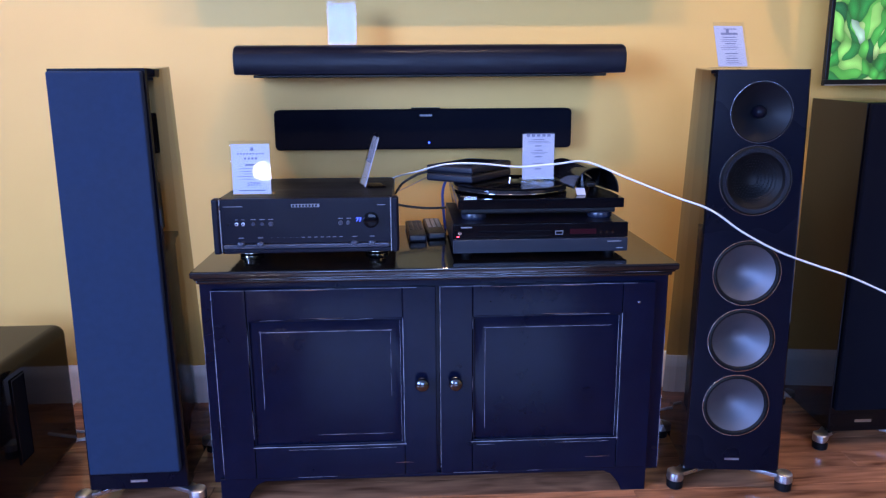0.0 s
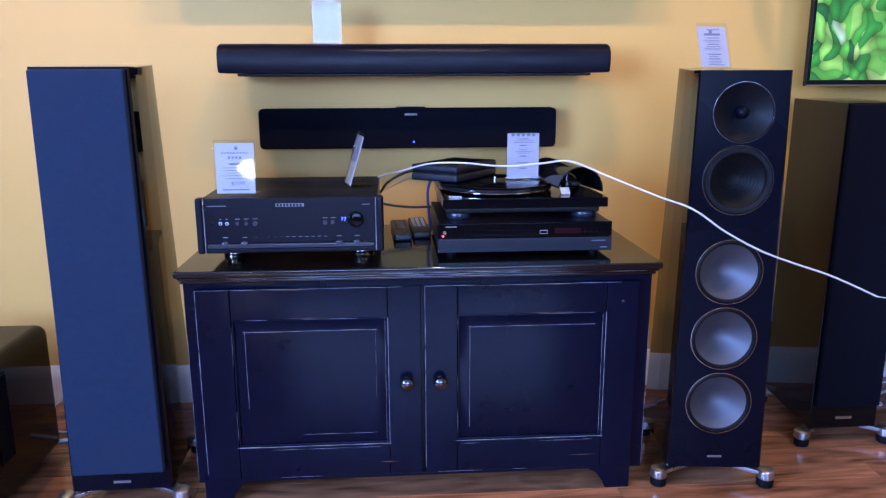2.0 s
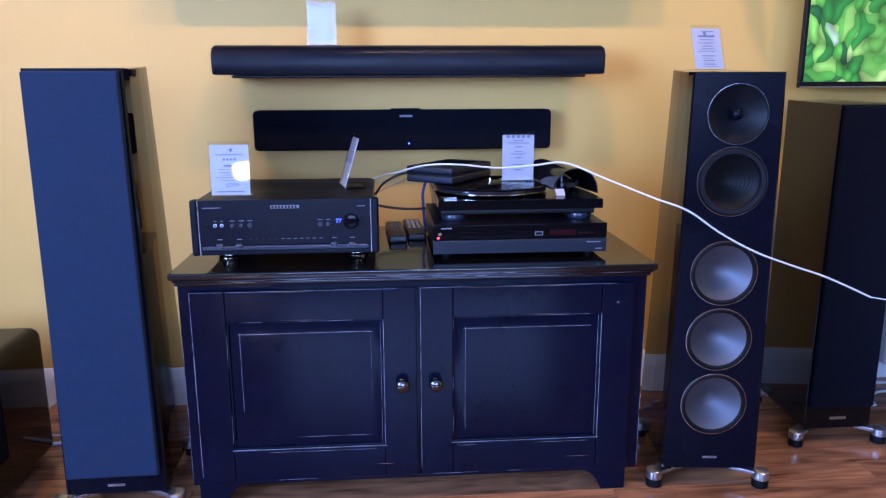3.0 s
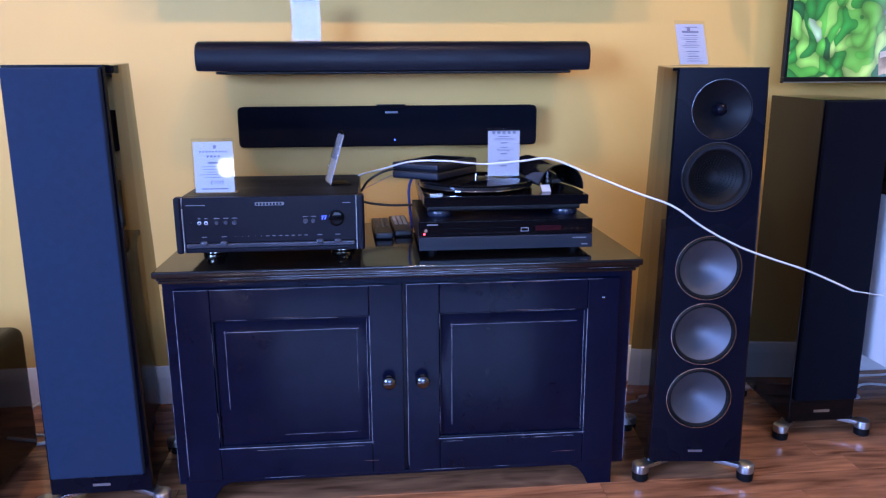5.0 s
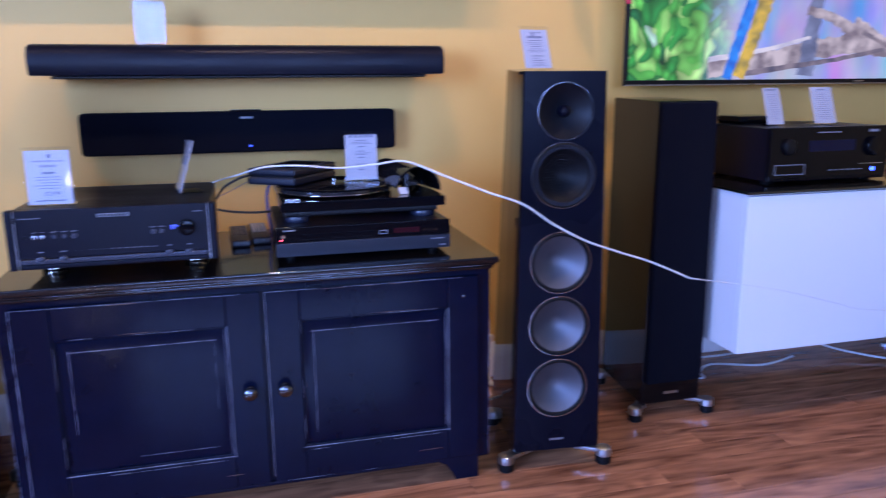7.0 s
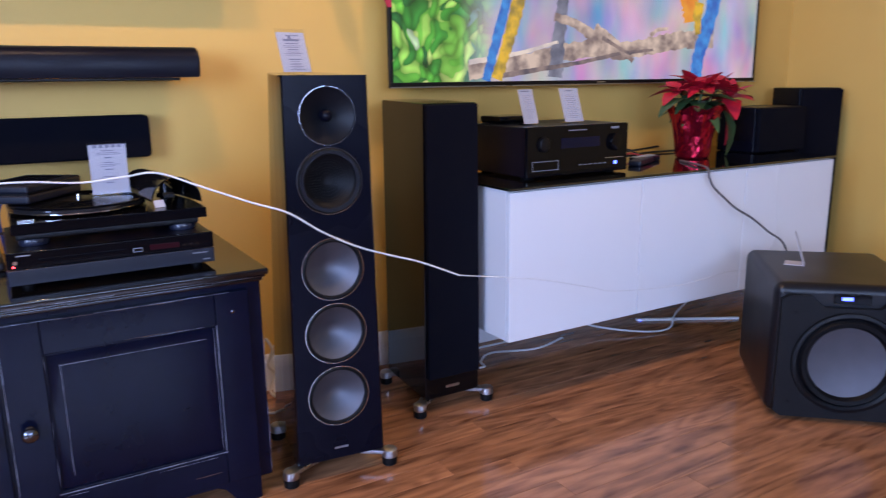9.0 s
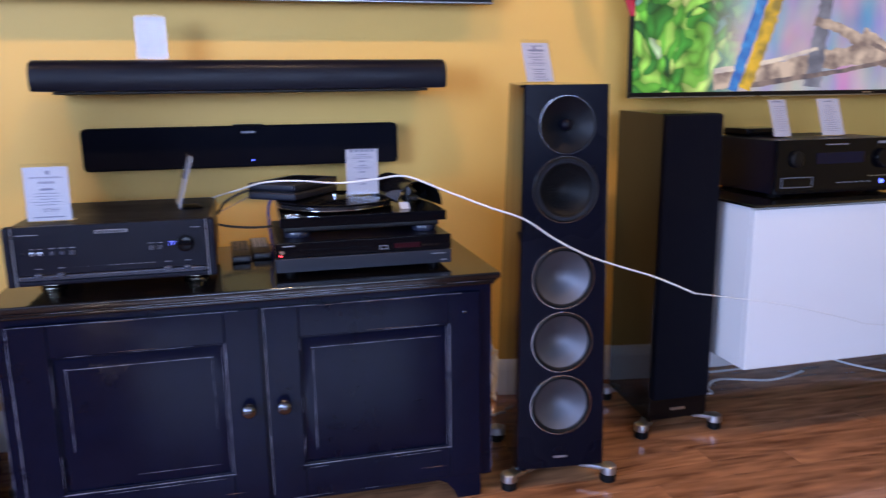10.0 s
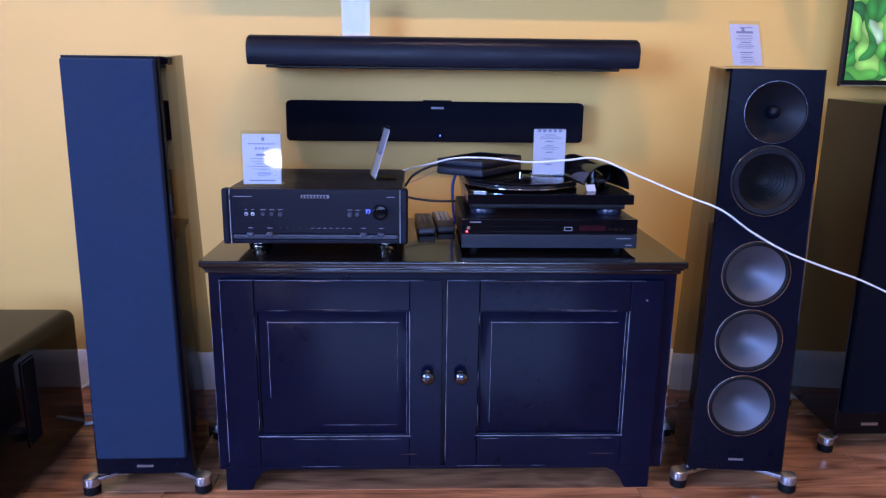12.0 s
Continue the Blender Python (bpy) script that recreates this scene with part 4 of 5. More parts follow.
# ---- clear sign holders with printed cards ----
def sign(m, w, h, lean, label, bars, price="", foot=0.045, turn_foot=1):
    """A bent clear holder: upright pocket with a card in it, and a foot."""
    t = thing("sign_holder", m, label, "sign", "sign holders")
    up = pose(0, 0, 0, lean, 0, 0)
    hold = box(-w / 2 - 0.003, w / 2 + 0.003, -0.0034, -0.0016, 0, h + 0.008, 0.0005, 1)
    pocket = part("clear_holder", moved(hold, up), M_ACRYL, t, "clear acrylic pocket")
    pocket.visible_shadow = False
    base = part("clear_foot", box(-w / 2 - 0.003, w / 2 + 0.003, 0.003, foot, 0.0, 0.002), M_ACRYL, t, "clear acrylic foot")
    base.visible_shadow = False
    card = part("card", moved(box(-w / 2, w / 2, 0.0, 0.0008, 0.004, h), up), M_PAPER, t, "white printed card")
    for x, z, bw, bh in bars:
        part("print_bar", moved(box(x - bw / 2, x + bw / 2, -0.0005, -0.0001, z - bh / 2, z + bh / 2), up), M_INK, card)
    if price:
        lettering("price", price, 0.0125, up @ pose(0.005, -0.0004, h * 0.22) @ pose(0, 0, 0, 90, 0, 0), M_INK, card, "printed price")
    return t


def text_rows(w, top, n, step, seed, hh=0.0013):
    r = random.Random(seed)
    return [(r.uniform(-0.004, 0.004), top - i * step, w * r.uniform(0.45, 0.85), hh) for i in range(n)]


def word_blocks(w, z, hh, n):
    """A spaced-out heading drawn as plain blocks."""
    gap = w / n
    return [(-w / 2 + gap * (i + 0.5), z, gap * 0.62, hh) for i in range(n)]


# on the amplifier
sign(pose(-0.0575, 2.03, CT + 0.1612), 0.090, 0.122, -3, "upright clear sign holder with a price card on the amplifier",
     [(0.004, 0.110, 0.007, 0.008)] + word_blocks(0.066, 0.099, 0.0035, 9) + word_blocks(0.034, 0.088, 0.005, 4) + [(0.0, 0.073, 0.026, 0.0045)]
     + text_rows(0.075, 0.064, 5, 0.0062, 3) + [(0.0, 0.012, 0.062, 0.0028)], "$2999")
sign(pose(0.197, 2.17, CT + 0.1612, 0, 0, -79), 0.092, 0.132, -17, "clear sign holder turned edge-on, leaning back on the amplifier", [], "", 0.055)
# on the turntable
sign(pose(0.668, 2.245, CT + 0.1607), 0.086, 0.125, 0, "upright clear sign holder with a price card on the turntable",
     word_blocks(0.07, 0.122, 0.009, 5) + [(0, 0.110, 0.028, 0.002)] + text_rows(0.07, 0.105, 2, 0.004, 5) + [(0, 0.093, 0.018, 0.003), (0, 0.081, 0.022, 0.002)]
     + text_rows(0.06, 0.076, 2, 0.004, 6) + [(0, 0.064, 0.018, 0.003), (0, 0.046, 0.03, 0.002), (0, 0.031, 0.018, 0.003)], "")
# on the long sound bar
sign(pose(0.1345, 2.487, 1.1355), 0.078, 0.112, 0, "clear sign holder with a price list on the long soundbar",
     word_blocks(0.066, 0.109, 0.009, 5) + [(0, 0.091, 0.04, 0.0022)] + [(-0.018, z, 0.022, 0.0035) for z in (0.072, 0.055, 0.037, 0.018)]
     + [(0.022, z, 0.016, 0.0035) for z in (0.072, 0.055, 0.037, 0.018)] + [(0, z - 0.008, 0.05, 0.001) for z in (0.072, 0.055, 0.037)], "", 0.03)
# on the bare floor speaker
sign(pose(1.100, 2.045, 1.0562, 0, 0, 8), 0.076, 0.106, -20, "clear sign holder with a price card on the floor speaker",
     [(0.004, 0.098, 0.034, 0.002), (-0.004, 0.093, 0.008, 0.010), (0.0, 0.086, 0.044, 0.0055), (0, 0.077, 0.036, 0.002)] + text_rows(0.055, 0.071, 2, 0.004, 8) + [(0, 0.061, 0.028, 0.0025)]
     + text_rows(0.06, 0.055, 3, 0.004, 9) + [(0, 0.036, 0.034, 0.0025)] + text_rows(0.05, 0.030, 1, 0.004, 4) + [(0, 0.024, 0.03, 0.0025)] + text_rows(0.055, 0.018, 3, 0.004, 10), "")

# ---- amplifier ----
a = thing("amplifier", pose(0.0725, 1.985, CT), "black integrated amplifier with blue display on round metal feet", "amplifier")
part("case", box(-0.205, 0.205, 0.022, 0.385, 0.030, 0.1595, 0.003), M_METAL, a, "black metal case")
face = part("faceplate", box(-0.1985, 0.1985, 0.0, 0.0215, 0.052, 0.1595, 0.002), M_METAL, a, "matt black metal faceplate")
part("lower_plate", box(-0.1985, 0.1985, 0.003, 0.0215, 0.028, 0.0385, 0.002), M_METAL, a)
ridge = prism(rounded(-0.196, 0.196, 0.0395, 0.0515, 0.0058, 5), 0.022, 0.003)
part("ridge", moved(ridge, pose(0, -0.004, 0)), M_RIDGE, a, "rounded dark blue-grey bar below the faceplate")
for sx in (-1, 1):
    part("end_cheek", box(min(sx * 0.201, sx * 0.2185), max(sx * 0.201, sx * 0.2185), -0.003, 0.026, 0.027, 0.1605, 0.006, 3), M_METAL, a, "rounded black end cheek")
    part("inlay", box(min(sx * 0.1990, sx * 0.2005), max(sx * 0.1990, sx * 0.2005), -0.0015, 0.01, 0.03, 0.158), M_ALU, a, "thin bright inlay line")
    part("foot", lathe([(0, 0), (0.026, 0), (0.030, 0.003), (0.030, 0.012), (0.027, 0.015), (0.022, 0.016), (0.022, 0.0295), (0, 0.0295)], 36, pose(sx * 0.160, 0.14, 0)), M_GOLD, a, "round pale gold metal foot")
    part("back_foot", lathe([(0, 0), (0.02, 0), (0.02, 0.0295), (0, 0.0295)], 24, pose(sx * 0.158, 0.33, 0)), M_GOLD, a)
logo = part("logo_plate", box(-0.033, 0.033, -0.0015, 0.001, 0.1385, 0.1460, 0.0005, 1), M_PRINT, face, "small bright nameplate")
for i in range(8):
    part("print_bar", box(-0.030 + i * 0.0076, -0.0255 + i * 0.0076, -0.0020, -0.0012, 0.1395, 0.145), M_PLAST, logo)
part("print_bar", box(-0.190, -0.147, -0.0006, 0.001, 0.1408, 0.1424), M_PRINT, face)
part("print_bar", box(0.168, 0.187, -0.0006, 0.001, 0.1408, 0.1424), M_PRINT, face)


def stud(x, z, r, d, parent, name, material, label=""):
    part(name, lathe([(0, d), (r * 0.8, d), (r, d * 0.7), (r, -0.001)], 24, pose(x, 0.0, z) @ FACE), material, parent, label)


for x in (-0.162, -0.147):
    stud(x, 0.1, 0.0042, 0.0015, face, "jack", M_ALU, "small bright socket ring")
    part("socket_hole", lathe([(0, 0.0021), (0.0022, 0.0021)], 16, pose(x, 0, 0.1) @ FACE), M_RUBBER, face)
for x in (-0.1225, -0.102, -0.082, 0.081, 0.1):
    stud(x, 0.1, 0.0052, 0.005, face, "button", M_BUTTON, "small round grey button")
    part("print_bar", box(x - 0.006, x + 0.006, -0.0006, 0.001, 0.1098, 0.1112), M_PRINT, face)
for x in (-0.162, -0.147):
    part("print_bar", box(x - 0.003, x + 0.003, -0.0006, 0.001, 0.1098, 0.1112), M_PRINT, face)
stud(-0.182, 0.1, 0.004, 0.001, face, "sensor", M_RUBBER)
for i in range(12):
    x = -0.082 + i * 0.0148
    part("print_bar", box(x - (0.0007 if i < 5 else 0.004), x + (0.0007 if i < 5 else 0.004), -0.0006, 0.001, 0.0658, 0.0672), M_PRINT, face)
for x in (-0.153, -0.108, 0.113, 0.155):
    part("print_bar", box(x - 0.006, x + 0.006, -0.0006, 0.001, 0.0658, 0.0674), M_PRINT, face)
    part("oval_button", lathe([(0, 0.006), (0.006, 0.006), (0.0085, 0.004), (0.009, -0.002)], 24, pose(x, -0.004, 0.053) @ FACE @ Matrix.Diagonal((1.0, 0.62, 1, 1))), M_BUTTON, a, "oval dark metal button")
lettering("display_digits", "77", 0.0135, pose(0.124, -0.0008, 0.1065) @ pose(0, 0, 0, 90, 0, 0), M_DIGIT, face, "glowing blue-white digits")
part("volume_knob", lathe([(0.0185, -0.001), (0.0185, 0.012), (0.0172, 0.0155), (0.013, 0.017), (0, 0.0172)], 48, pose(0.153, 0, 0.107) @ FACE), M_GLOSSPL, face, "large round dark volume knob")

# ---- disc player ----
b = thing("disc_player", pose(0.638, 2.019, CT), "flat black disc player with a red standby light", "disc player")
part("case", box(-0.214, 0.214, 0.012, 0.35, 0.012, 0.084, 0.002), M_METAL, b, "black metal case")
up_ = part("upper_front", box(-0.2165, 0.2165, 0.0, 0.0115, 0.048, 0.0845, 0.002), M_GLOSSPL, b, "glossy black upper front")
lo_ = part("lower_front", box(-0.2165, 0.2165, -0.002, 0.0115, 0.012, 0.0465, 0.002), M_GREYPL, b, "dark grey lower front")
part("disc_tray", box(-0.155, 0.02, -0.0012, 0.001, 0.052, 0.0665, 0.0006, 1), M_GLOSSPL, up_, "disc tray front")
part("display_window", box(0.072, 0.137, -0.0008, 0.001, 0.0565, 0.069), M_REDWIN, up_, "dark red display window")
part("disc_mark", box(0.035, 0.055, -0.0008, 0.001, 0.0555, 0.0655), M_PRINT, up_, "small disc-format mark")
part("mark_inner", box(0.037, 0.053, -0.0012, -0.0009, 0.0575, 0.0635), M_GLOSSPL, up_)
part("print_bar", box(-0.197, -0.170, -0.0008, 0.001, 0.0752, 0.0780), M_PRINT, up_)
for x in (0.148, 0.163, 0.178):
    part("button", lathe([(0, 0.002), (0.0032, 0.002), (0.0038, -0.001)], 16, pose(x, 0, 0.0605) @ FACE), M_KNOB, up_)
part("power_button", lathe([(0, 0.003), (0.0045, 0.003), (0.005, -0.001)], 20, pose(-0.2, 0, 0.0625) @ FACE), M_CHROME, up_, "small bright power button")
part("standby_light", lathe([(0, 0.0025), (0.0022, 0.0018), (0.0026, -0.001)], 12, pose(-0.2035, 0, 0.0535) @ FACE), M_REDLED, up_, "glowing red standby light")
part("print_bar", box(0.165, 0.2, -0.0028, -0.001, 0.036, 0.0385), M_PRINT, lo_)
part("print_bar", box(0.188, 0.204, -0.0028, -0.001, 0.019, 0.022), M_PRINT, lo_)
for sx in (-0.18, 0.18):
    for sy in (0.04, 0.31):
        part("foot", lathe([(0, 0), (0.013, 0), (0.014, 0.0115), (0, 0.0115)], 20, pose(sx, sy, 0)), M_RUBBER, b)

# ---- turntable ----
PT = CT + 0.084
tt = thing("turntable", pose(0.6455, 2.06, PT), "black record turntable with a record on its platter", "turntable")
part("plinth", moved(prism([(-0.208, 0.030), (0.208, 0.030), (0.208, 0.052), (0.206, 0.0545), (-0.206, 0.0545), (-0.208, 0.052)], 0.355, 0.001), pose(0, 0, 0)), M_GLOSSPL, tt, "glossy black plinth")
part("under_box", box(-0.20, 0.19, 0.012, 0.34, 0.016, 0.0295, 0.003), M_PLAST, tt)
for sx in (-0.165, 0.158):
    for sy in (0.045, 0.30):
        part("foot", lathe([(0, 0), (0.029, 0), (0.032, 0.004), (0.032, 0.014), (0.027, 0.020), (0.018, 0.0295), (0, 0.0295)], 36, pose(sx, sy, 0)), M_FOOT, tt, "round dark damped foot")
part("platter", lathe([(0, 0.058), (0.146, 0.058), (0.152, 0.060), (0.152, 0.0705), (0.148, 0.0725), (0, 0.0725)], 72, pose(-0.055, 0.178, 0)), M_PLATTER, tt, "dark metal platter")
groove = [(0, 0.0735)]
r_ = 0.05
while r_ < 0.146:
    groove += [(r_, 0.0760), (r_ + 0.0011, 0.0757)]
    r_ += 0.0022
part("record", lathe([(0, 0.0729), (0.1515, 0.0729), (0.1525, 0.0745), (0.151, 0.0758)] + groove[:0:-1] + [(0.049, 0.0765), (0, 0.0765)], 72, pose(-0.055, 0.178, 0)), M_VINYL, tt, "black vinyl record")
part("rim_line", lathe([(0.1523, 0.0600), (0.1532, 0.0606), (0.1532, 0.0622), (0.1523, 0.0628)], 72, pose(-0.055, 0.178, 0), True), M_CHROME, tt, "thin bright line round the platter")
part("spindle", lathe([(0.0035, 0.0765), (0.0035, 0.086), (0.002, 0.088), (0, 0.088)], 16, pose(-0.055, 0.178, 0)), M_CHROME, tt)
part("speed_button", box(-0.192, -0.160, 0.012, 0.026, 0.0545, 0.0605, 0.001), M_CHROME, tt, "small bright start button")
arm_base = part("tonearm_base", lathe([(0, 0.0545), (0.022, 0.0545), (0.022, 0.060), (0.014, 0.062), (0.012, 0.09), (0, 0.091)], 32, pose(0.163, 0.27, 0)), M_PLATTER, tt, "dark metal tonearm base")
part("tonearm", tube([(0.163, 0.315, 0.088), (0.163, 0.25, 0.089), (0.160, 0.14, 0.087), (0.140, 0.075, 0.083)], 0.0042), M_PLATTER, arm_base, "straight bright tonearm")
part("headshell", box(0.126, 0.148, 0.052, 0.085, 0.076, 0.086, 0.002), M_PLAST, arm_base, "black headshell with cartridge")

# bent smoked plastic cover lying over the tonearm end
cov = thing("smoked_cover", pose(0.800, 2.13, CT + 0.1387, 0, 0, 9), "curved smoked plastic cover lying on the turntable", "cover")
bm = bmesh.new()
rows = []
for i in range(15):
    an = radians(172 - 176 * i / 14)
    x, z = 0.060 * math.cos(an), 0.006 + 0.060 * math.sin(an)
    xo, zo = 0.063 * math.cos(an), 0.006 + 0.063 * math.sin(an)
    rows.append([bm.verts.new(p) for p in ((x, 0.0, z), (x, 0.25, z), (xo, 0.25, zo), (xo, 0.0, zo))])
for p, q in zip(rows, rows[1:]):
    for i in range(4):
        bm.faces.new((p[i], p[(i + 1) % 4], q[(i + 1) % 4], q[i]))
bm.faces.new(rows[0])
bm.faces.new(rows[-1][::-1])
part("bent_sheet", bm, M_SMOKED, cov, "bent sheet of dark smoked plastic")
part("paper_slip", moved(box(-0.012, 0.012, -0.0005, 0.0005, 0, 0.02), pose(-0.045, -0.012, 0.0005, -38, 0, 0)), M_PAPER, cov, "small white slip of paper")

# ---- network box lying across the platter ----
nb = thing("network_box", pose(0.488, 2.312, CT + 0.1617, 0, 0, -36), "small dark grey network music box on the turntable", "media box")
part("lower_shell", box(-0.073, 0.073, -0.11, 0.11, 0.0, 0.021, 0.006, 3), M_GREYPL, nb, "dark grey lower shell")
part("seam", box(-0.0705, 0.0705, -0.1075, 0.1075, 0.0205, 0.0245), M_RUBBER, nb)
part("upper_shell", box(-0.073, 0.073, -0.11, 0.11, 0.024, 0.043, 0.006, 3), M_GREYPL, nb, "dark grey upper shell")
part("top_plate", box(-0.05, 0.05, -0.075, 0.075, 0.043, 0.0445, 0.001), M_GLOSSPL, nb, "glossy oblong top plate")


# ---- remote controls ----
def remote(m, length, label, keys):
    t = thing("remote_control", m, label, "remote control", "remote controls")
    part("shell", box(-0.025, 0.025, -length / 2, length / 2, 0, 0.02, 0.006, 3), M_GREYPL, t)
    for j in range(7):
        for i in range(3):
            part("key", box(-0.0185 + i * 0.0135, -0.0085 + i * 0.0135, length / 2 - 0.034 - j * 0.019, length / 2 - 0.022 - j * 0.019, 0.0195, 0.0225, 0.0012, 1), keys, t)
    return t


remote(pose(0.335, 2.33, CT, 0, 0, 2.5), 0.225, "dark grey remote control with dark keys on the sideboard", M_KNOBPL)
remote(pose(0.388, 2.36, CT, 0, 0, 2.5), 0.23, "dark remote control with pale grey keys on the sideboard", M_GREYKEY)


# ---- cords ----
def cord(name, points, r, material, label):
    return tagged(finish(name, tube(points, r), material), label, "cable")


cord("cable", [(0.265, 2.37, 0.758), (0.288, 2.31, 0.774), (0.339, 2.2, 0.799), (0.406, 2.06, 0.832), (0.485, 2.02, 0.837), (0.581, 2.02, 0.828), (0.667, 2, 0.836), (0.735, 1.98, 0.842), (0.82, 1.93, 0.809),
               (0.909, 1.87, 0.774), (0.985, 1.845, 0.746), (1.061, 1.842, 0.695), (1.148, 1.842, 0.649), (1.235, 1.842, 0.616), (1.327, 1.842, 0.584), (1.441, 1.842, 0.533)],
     0.0023, M_WCORD, "white cable slung in the air between the equipment")
cord("cable", [(1.437, 1.843, 0.534), (1.494, 1.845, 0.523), (1.73, 1.87, 0.472), (1.936, 1.88, 0.414), (2.048, 1.885, 0.384), (2.382, 1.92, 0.345), (2.706, 1.96, 0.338), (2.923, 2, 0.249), (3.012, 1.881, 0.01)],
     0.0014, M_WCORD, "thin white wire sagging in front of the white cabinet")
cord("cable", [(0.278, 2.38, 0.715), (0.303, 2.36, 0.75), (0.349, 2.37, 0.773), (0.39, 2.37, 0.779), (0.445, 2.38, 0.777)], 0.0035, M_BCORD, "black power cord running to the network box")
cord("cable", [(0.278, 2.4, 0.682), (0.314, 2.4, 0.674), (0.374, 2.4, 0.668), (0.435, 2.39, 0.671)], 0.0035, M_BCORD, "black cord between amplifier and disc player")
cord("cable", [(0.278, 2.41, 0.714), (0.324, 2.4, 0.736), (0.375, 2.4, 0.76), (0.42, 2.4, 0.767)], 0.0014, M_BROWNCORD, "thin brown wire behind the amplifier")
cord("cable", [(0.456, 2.43, 0.769), (0.43, 2.42, 0.749), (0.417, 2.41, 0.714), (0.419, 2.4, 0.653), (0.425, 2.41, 0.597)], 0.0042, M_BLUECORD, "dark blue network cable behind the turntable")
cord("cable", [(0.445, 2.42, 0.769), (0.437, 2.42, 0.744), (0.442, 2.41, 0.714), (0.45, 2.42, 0.673)], 0.0022, M_BROWNCORD, "thin pinkish wire behind the turntable")
cord("cable", [(-0.924, 2.507, 0.06), (-0.882, 2.533, 0.02), (-0.799, 2.542, 0.012), (-0.767, 2.605, 0.02), (-0.716, 2.605, 0.03), (-0.512, 2.605, 0.005)], 0.0035, M_WCORD, "white cord along the baseboard")
cord("cable", [(-0.818, 2.605, 0.003), (-0.716, 2.598, 0.003), (-0.563, 2.605, 0.003)], 0.007, M_WCORD, "white cord lying on the floor boards")
cord("cable", [(-0.883, 2.478, 0.05), (-0.822, 2.426, 0.02), (-0.734, 2.401, 0.004), (-0.68, 2.376, 0.004), (-0.577, 2.404, 0.004)], 0.0035, M_WCORD, "white cord on the floor beside the subwoofer")
cord("cable", [(-0.742, 2.309, 0.005), (-0.695, 2.312, 0.005), (-0.639, 2.327, 0.005), (-0.516, 2.364, 0.005)], 0.005, M_WCORD, "thick white cord on the floor beside the subwoofer")
for k, (dx, dz) in enumerate(((0, 0.0), (0.012, 0.03))):
    cord("cable", [(1.135 + dx, 2.592, 0.19 - dz), (1.152 + dx, 2.588, 0.15), (1.135, 2.59, 0.10), (1.157, 2.586, 0.06), (1.13 + dx, 2.56, 0.012), (1.15, 2.48, 0.005), (1.19, 2.44, 0.005), (1.12, 2.40, 0.005), (1.05, 2.43, 0.005), (0.98, 2.5, 0.005)],
         0.0042, M_WCORD, "white cord looped down the wall to the floor")
cord("cable", [(1.675, 2.421, 0.04), (1.797, 2.39, 0.01), (1.872, 2.37, 0.005), (1.892, 2.42, 0.005), (1.978, 2.473, 0.005), (2.148, 2.418, 0.005), (2.317, 2.46, 0.005)], 0.004, M_WCORD, "grey-white cord on the floor under the cabinet")
cord("cable", [(1.714, 2.468, 0.05), (1.813, 2.485, 0.03), (1.943, 2.511, 0.02), (2.114, 2.519, 0.02), (2.366, 2.518, 0.06)], 0.004, M_WCORD, "pale cord under the floating cabinet")
cord("cable", [(2.376, 2.519, 0.08), (2.46, 2.441, 0.035), (2.628, 2.325, 0.012), (2.751, 2.295, 0.012), (2.831, 2.335, 0.05), (2.981, 2.383, 0.09), (3.177, 2.45, 0.145)], 0.004, M_WCORD, "white cord hanging in a loop under the cabinet")
cord("cable", [(2.70, 2.24, WT + 0.004), (2.63, 2.10, WT + 0.006), (2.585, 2.015, WT + 0.003), (2.588, 2.005, 0.685), (2.61, 2.0, 0.65), (2.657, 1.99, 0.609), (2.72, 1.985, 0.565), (2.80, 1.98, 0.525), (2.89, 1.97, 0.465), (2.974, 1.95, 0.40), (3.01, 1.94, 0.25), (3.03, 1.95, 0.005)],
     0.0042, M_GREYCORD, "dark grey cord hanging from the cabinet top")
ps = thing("power_strip", pose(2.93, 2.354, 0.0, 0, 0, -29.7), "long white power strip lying on the floor", "power strip")
part("strip_body", box(-0.225, 0.225, -0.007, 0.007, 0.0, 0.010, 0.002), M_TRIM, ps)
part("strip_light", box(-0.212, -0.205, -0.008, -0.0065, 0.003, 0.007), M_BLUELED, ps, "small blue indicator light")

# ---- gloss black subwoofer with a port slot ----
ls = thing("subwoofer", pose(-0.865, 2.05, 0.0), "gloss black subwoofer with rounded edges and a side slot", "subwoofer")
sub_body = box(-0.22, 0.22, -0.27, 0.235, 0.012, 0.380, 0.03, 5)
part("cabinet_body", sub_body, M_GLOSS3, ls, "mirror-gloss black cabinet")
part("port_slot", box(0.2185, 0.2215, -0.085, -0.028, 0.121, 0.334, 0.001), M_CLOTHDK, ls, "black vertical slot")
rim = bmesh.new()
for q in ((-0.089, -0.085, 0.117, 0.338), (-0.028, -0.024, 0.117, 0.338), (-0.085, -0.028, 0.334, 0.338), (-0.085, -0.028, 0.117, 0.121)):
    box(0.2185, 0.2232, q[0], q[1], q[2], q[3], bm=rim)
part("slot_rim", rim, M_GLOSSPL, ls, "raised slot rim")
for sx in (-0.17, 0.17):
    for sy in (-0.2, 0.18):
        part("foot", lathe([(0, 0), (0.02, 0), (0.02, 0.0125), (0, 0.0125)], 20, pose(sx, sy, 0)), M_RUBBER, ls)

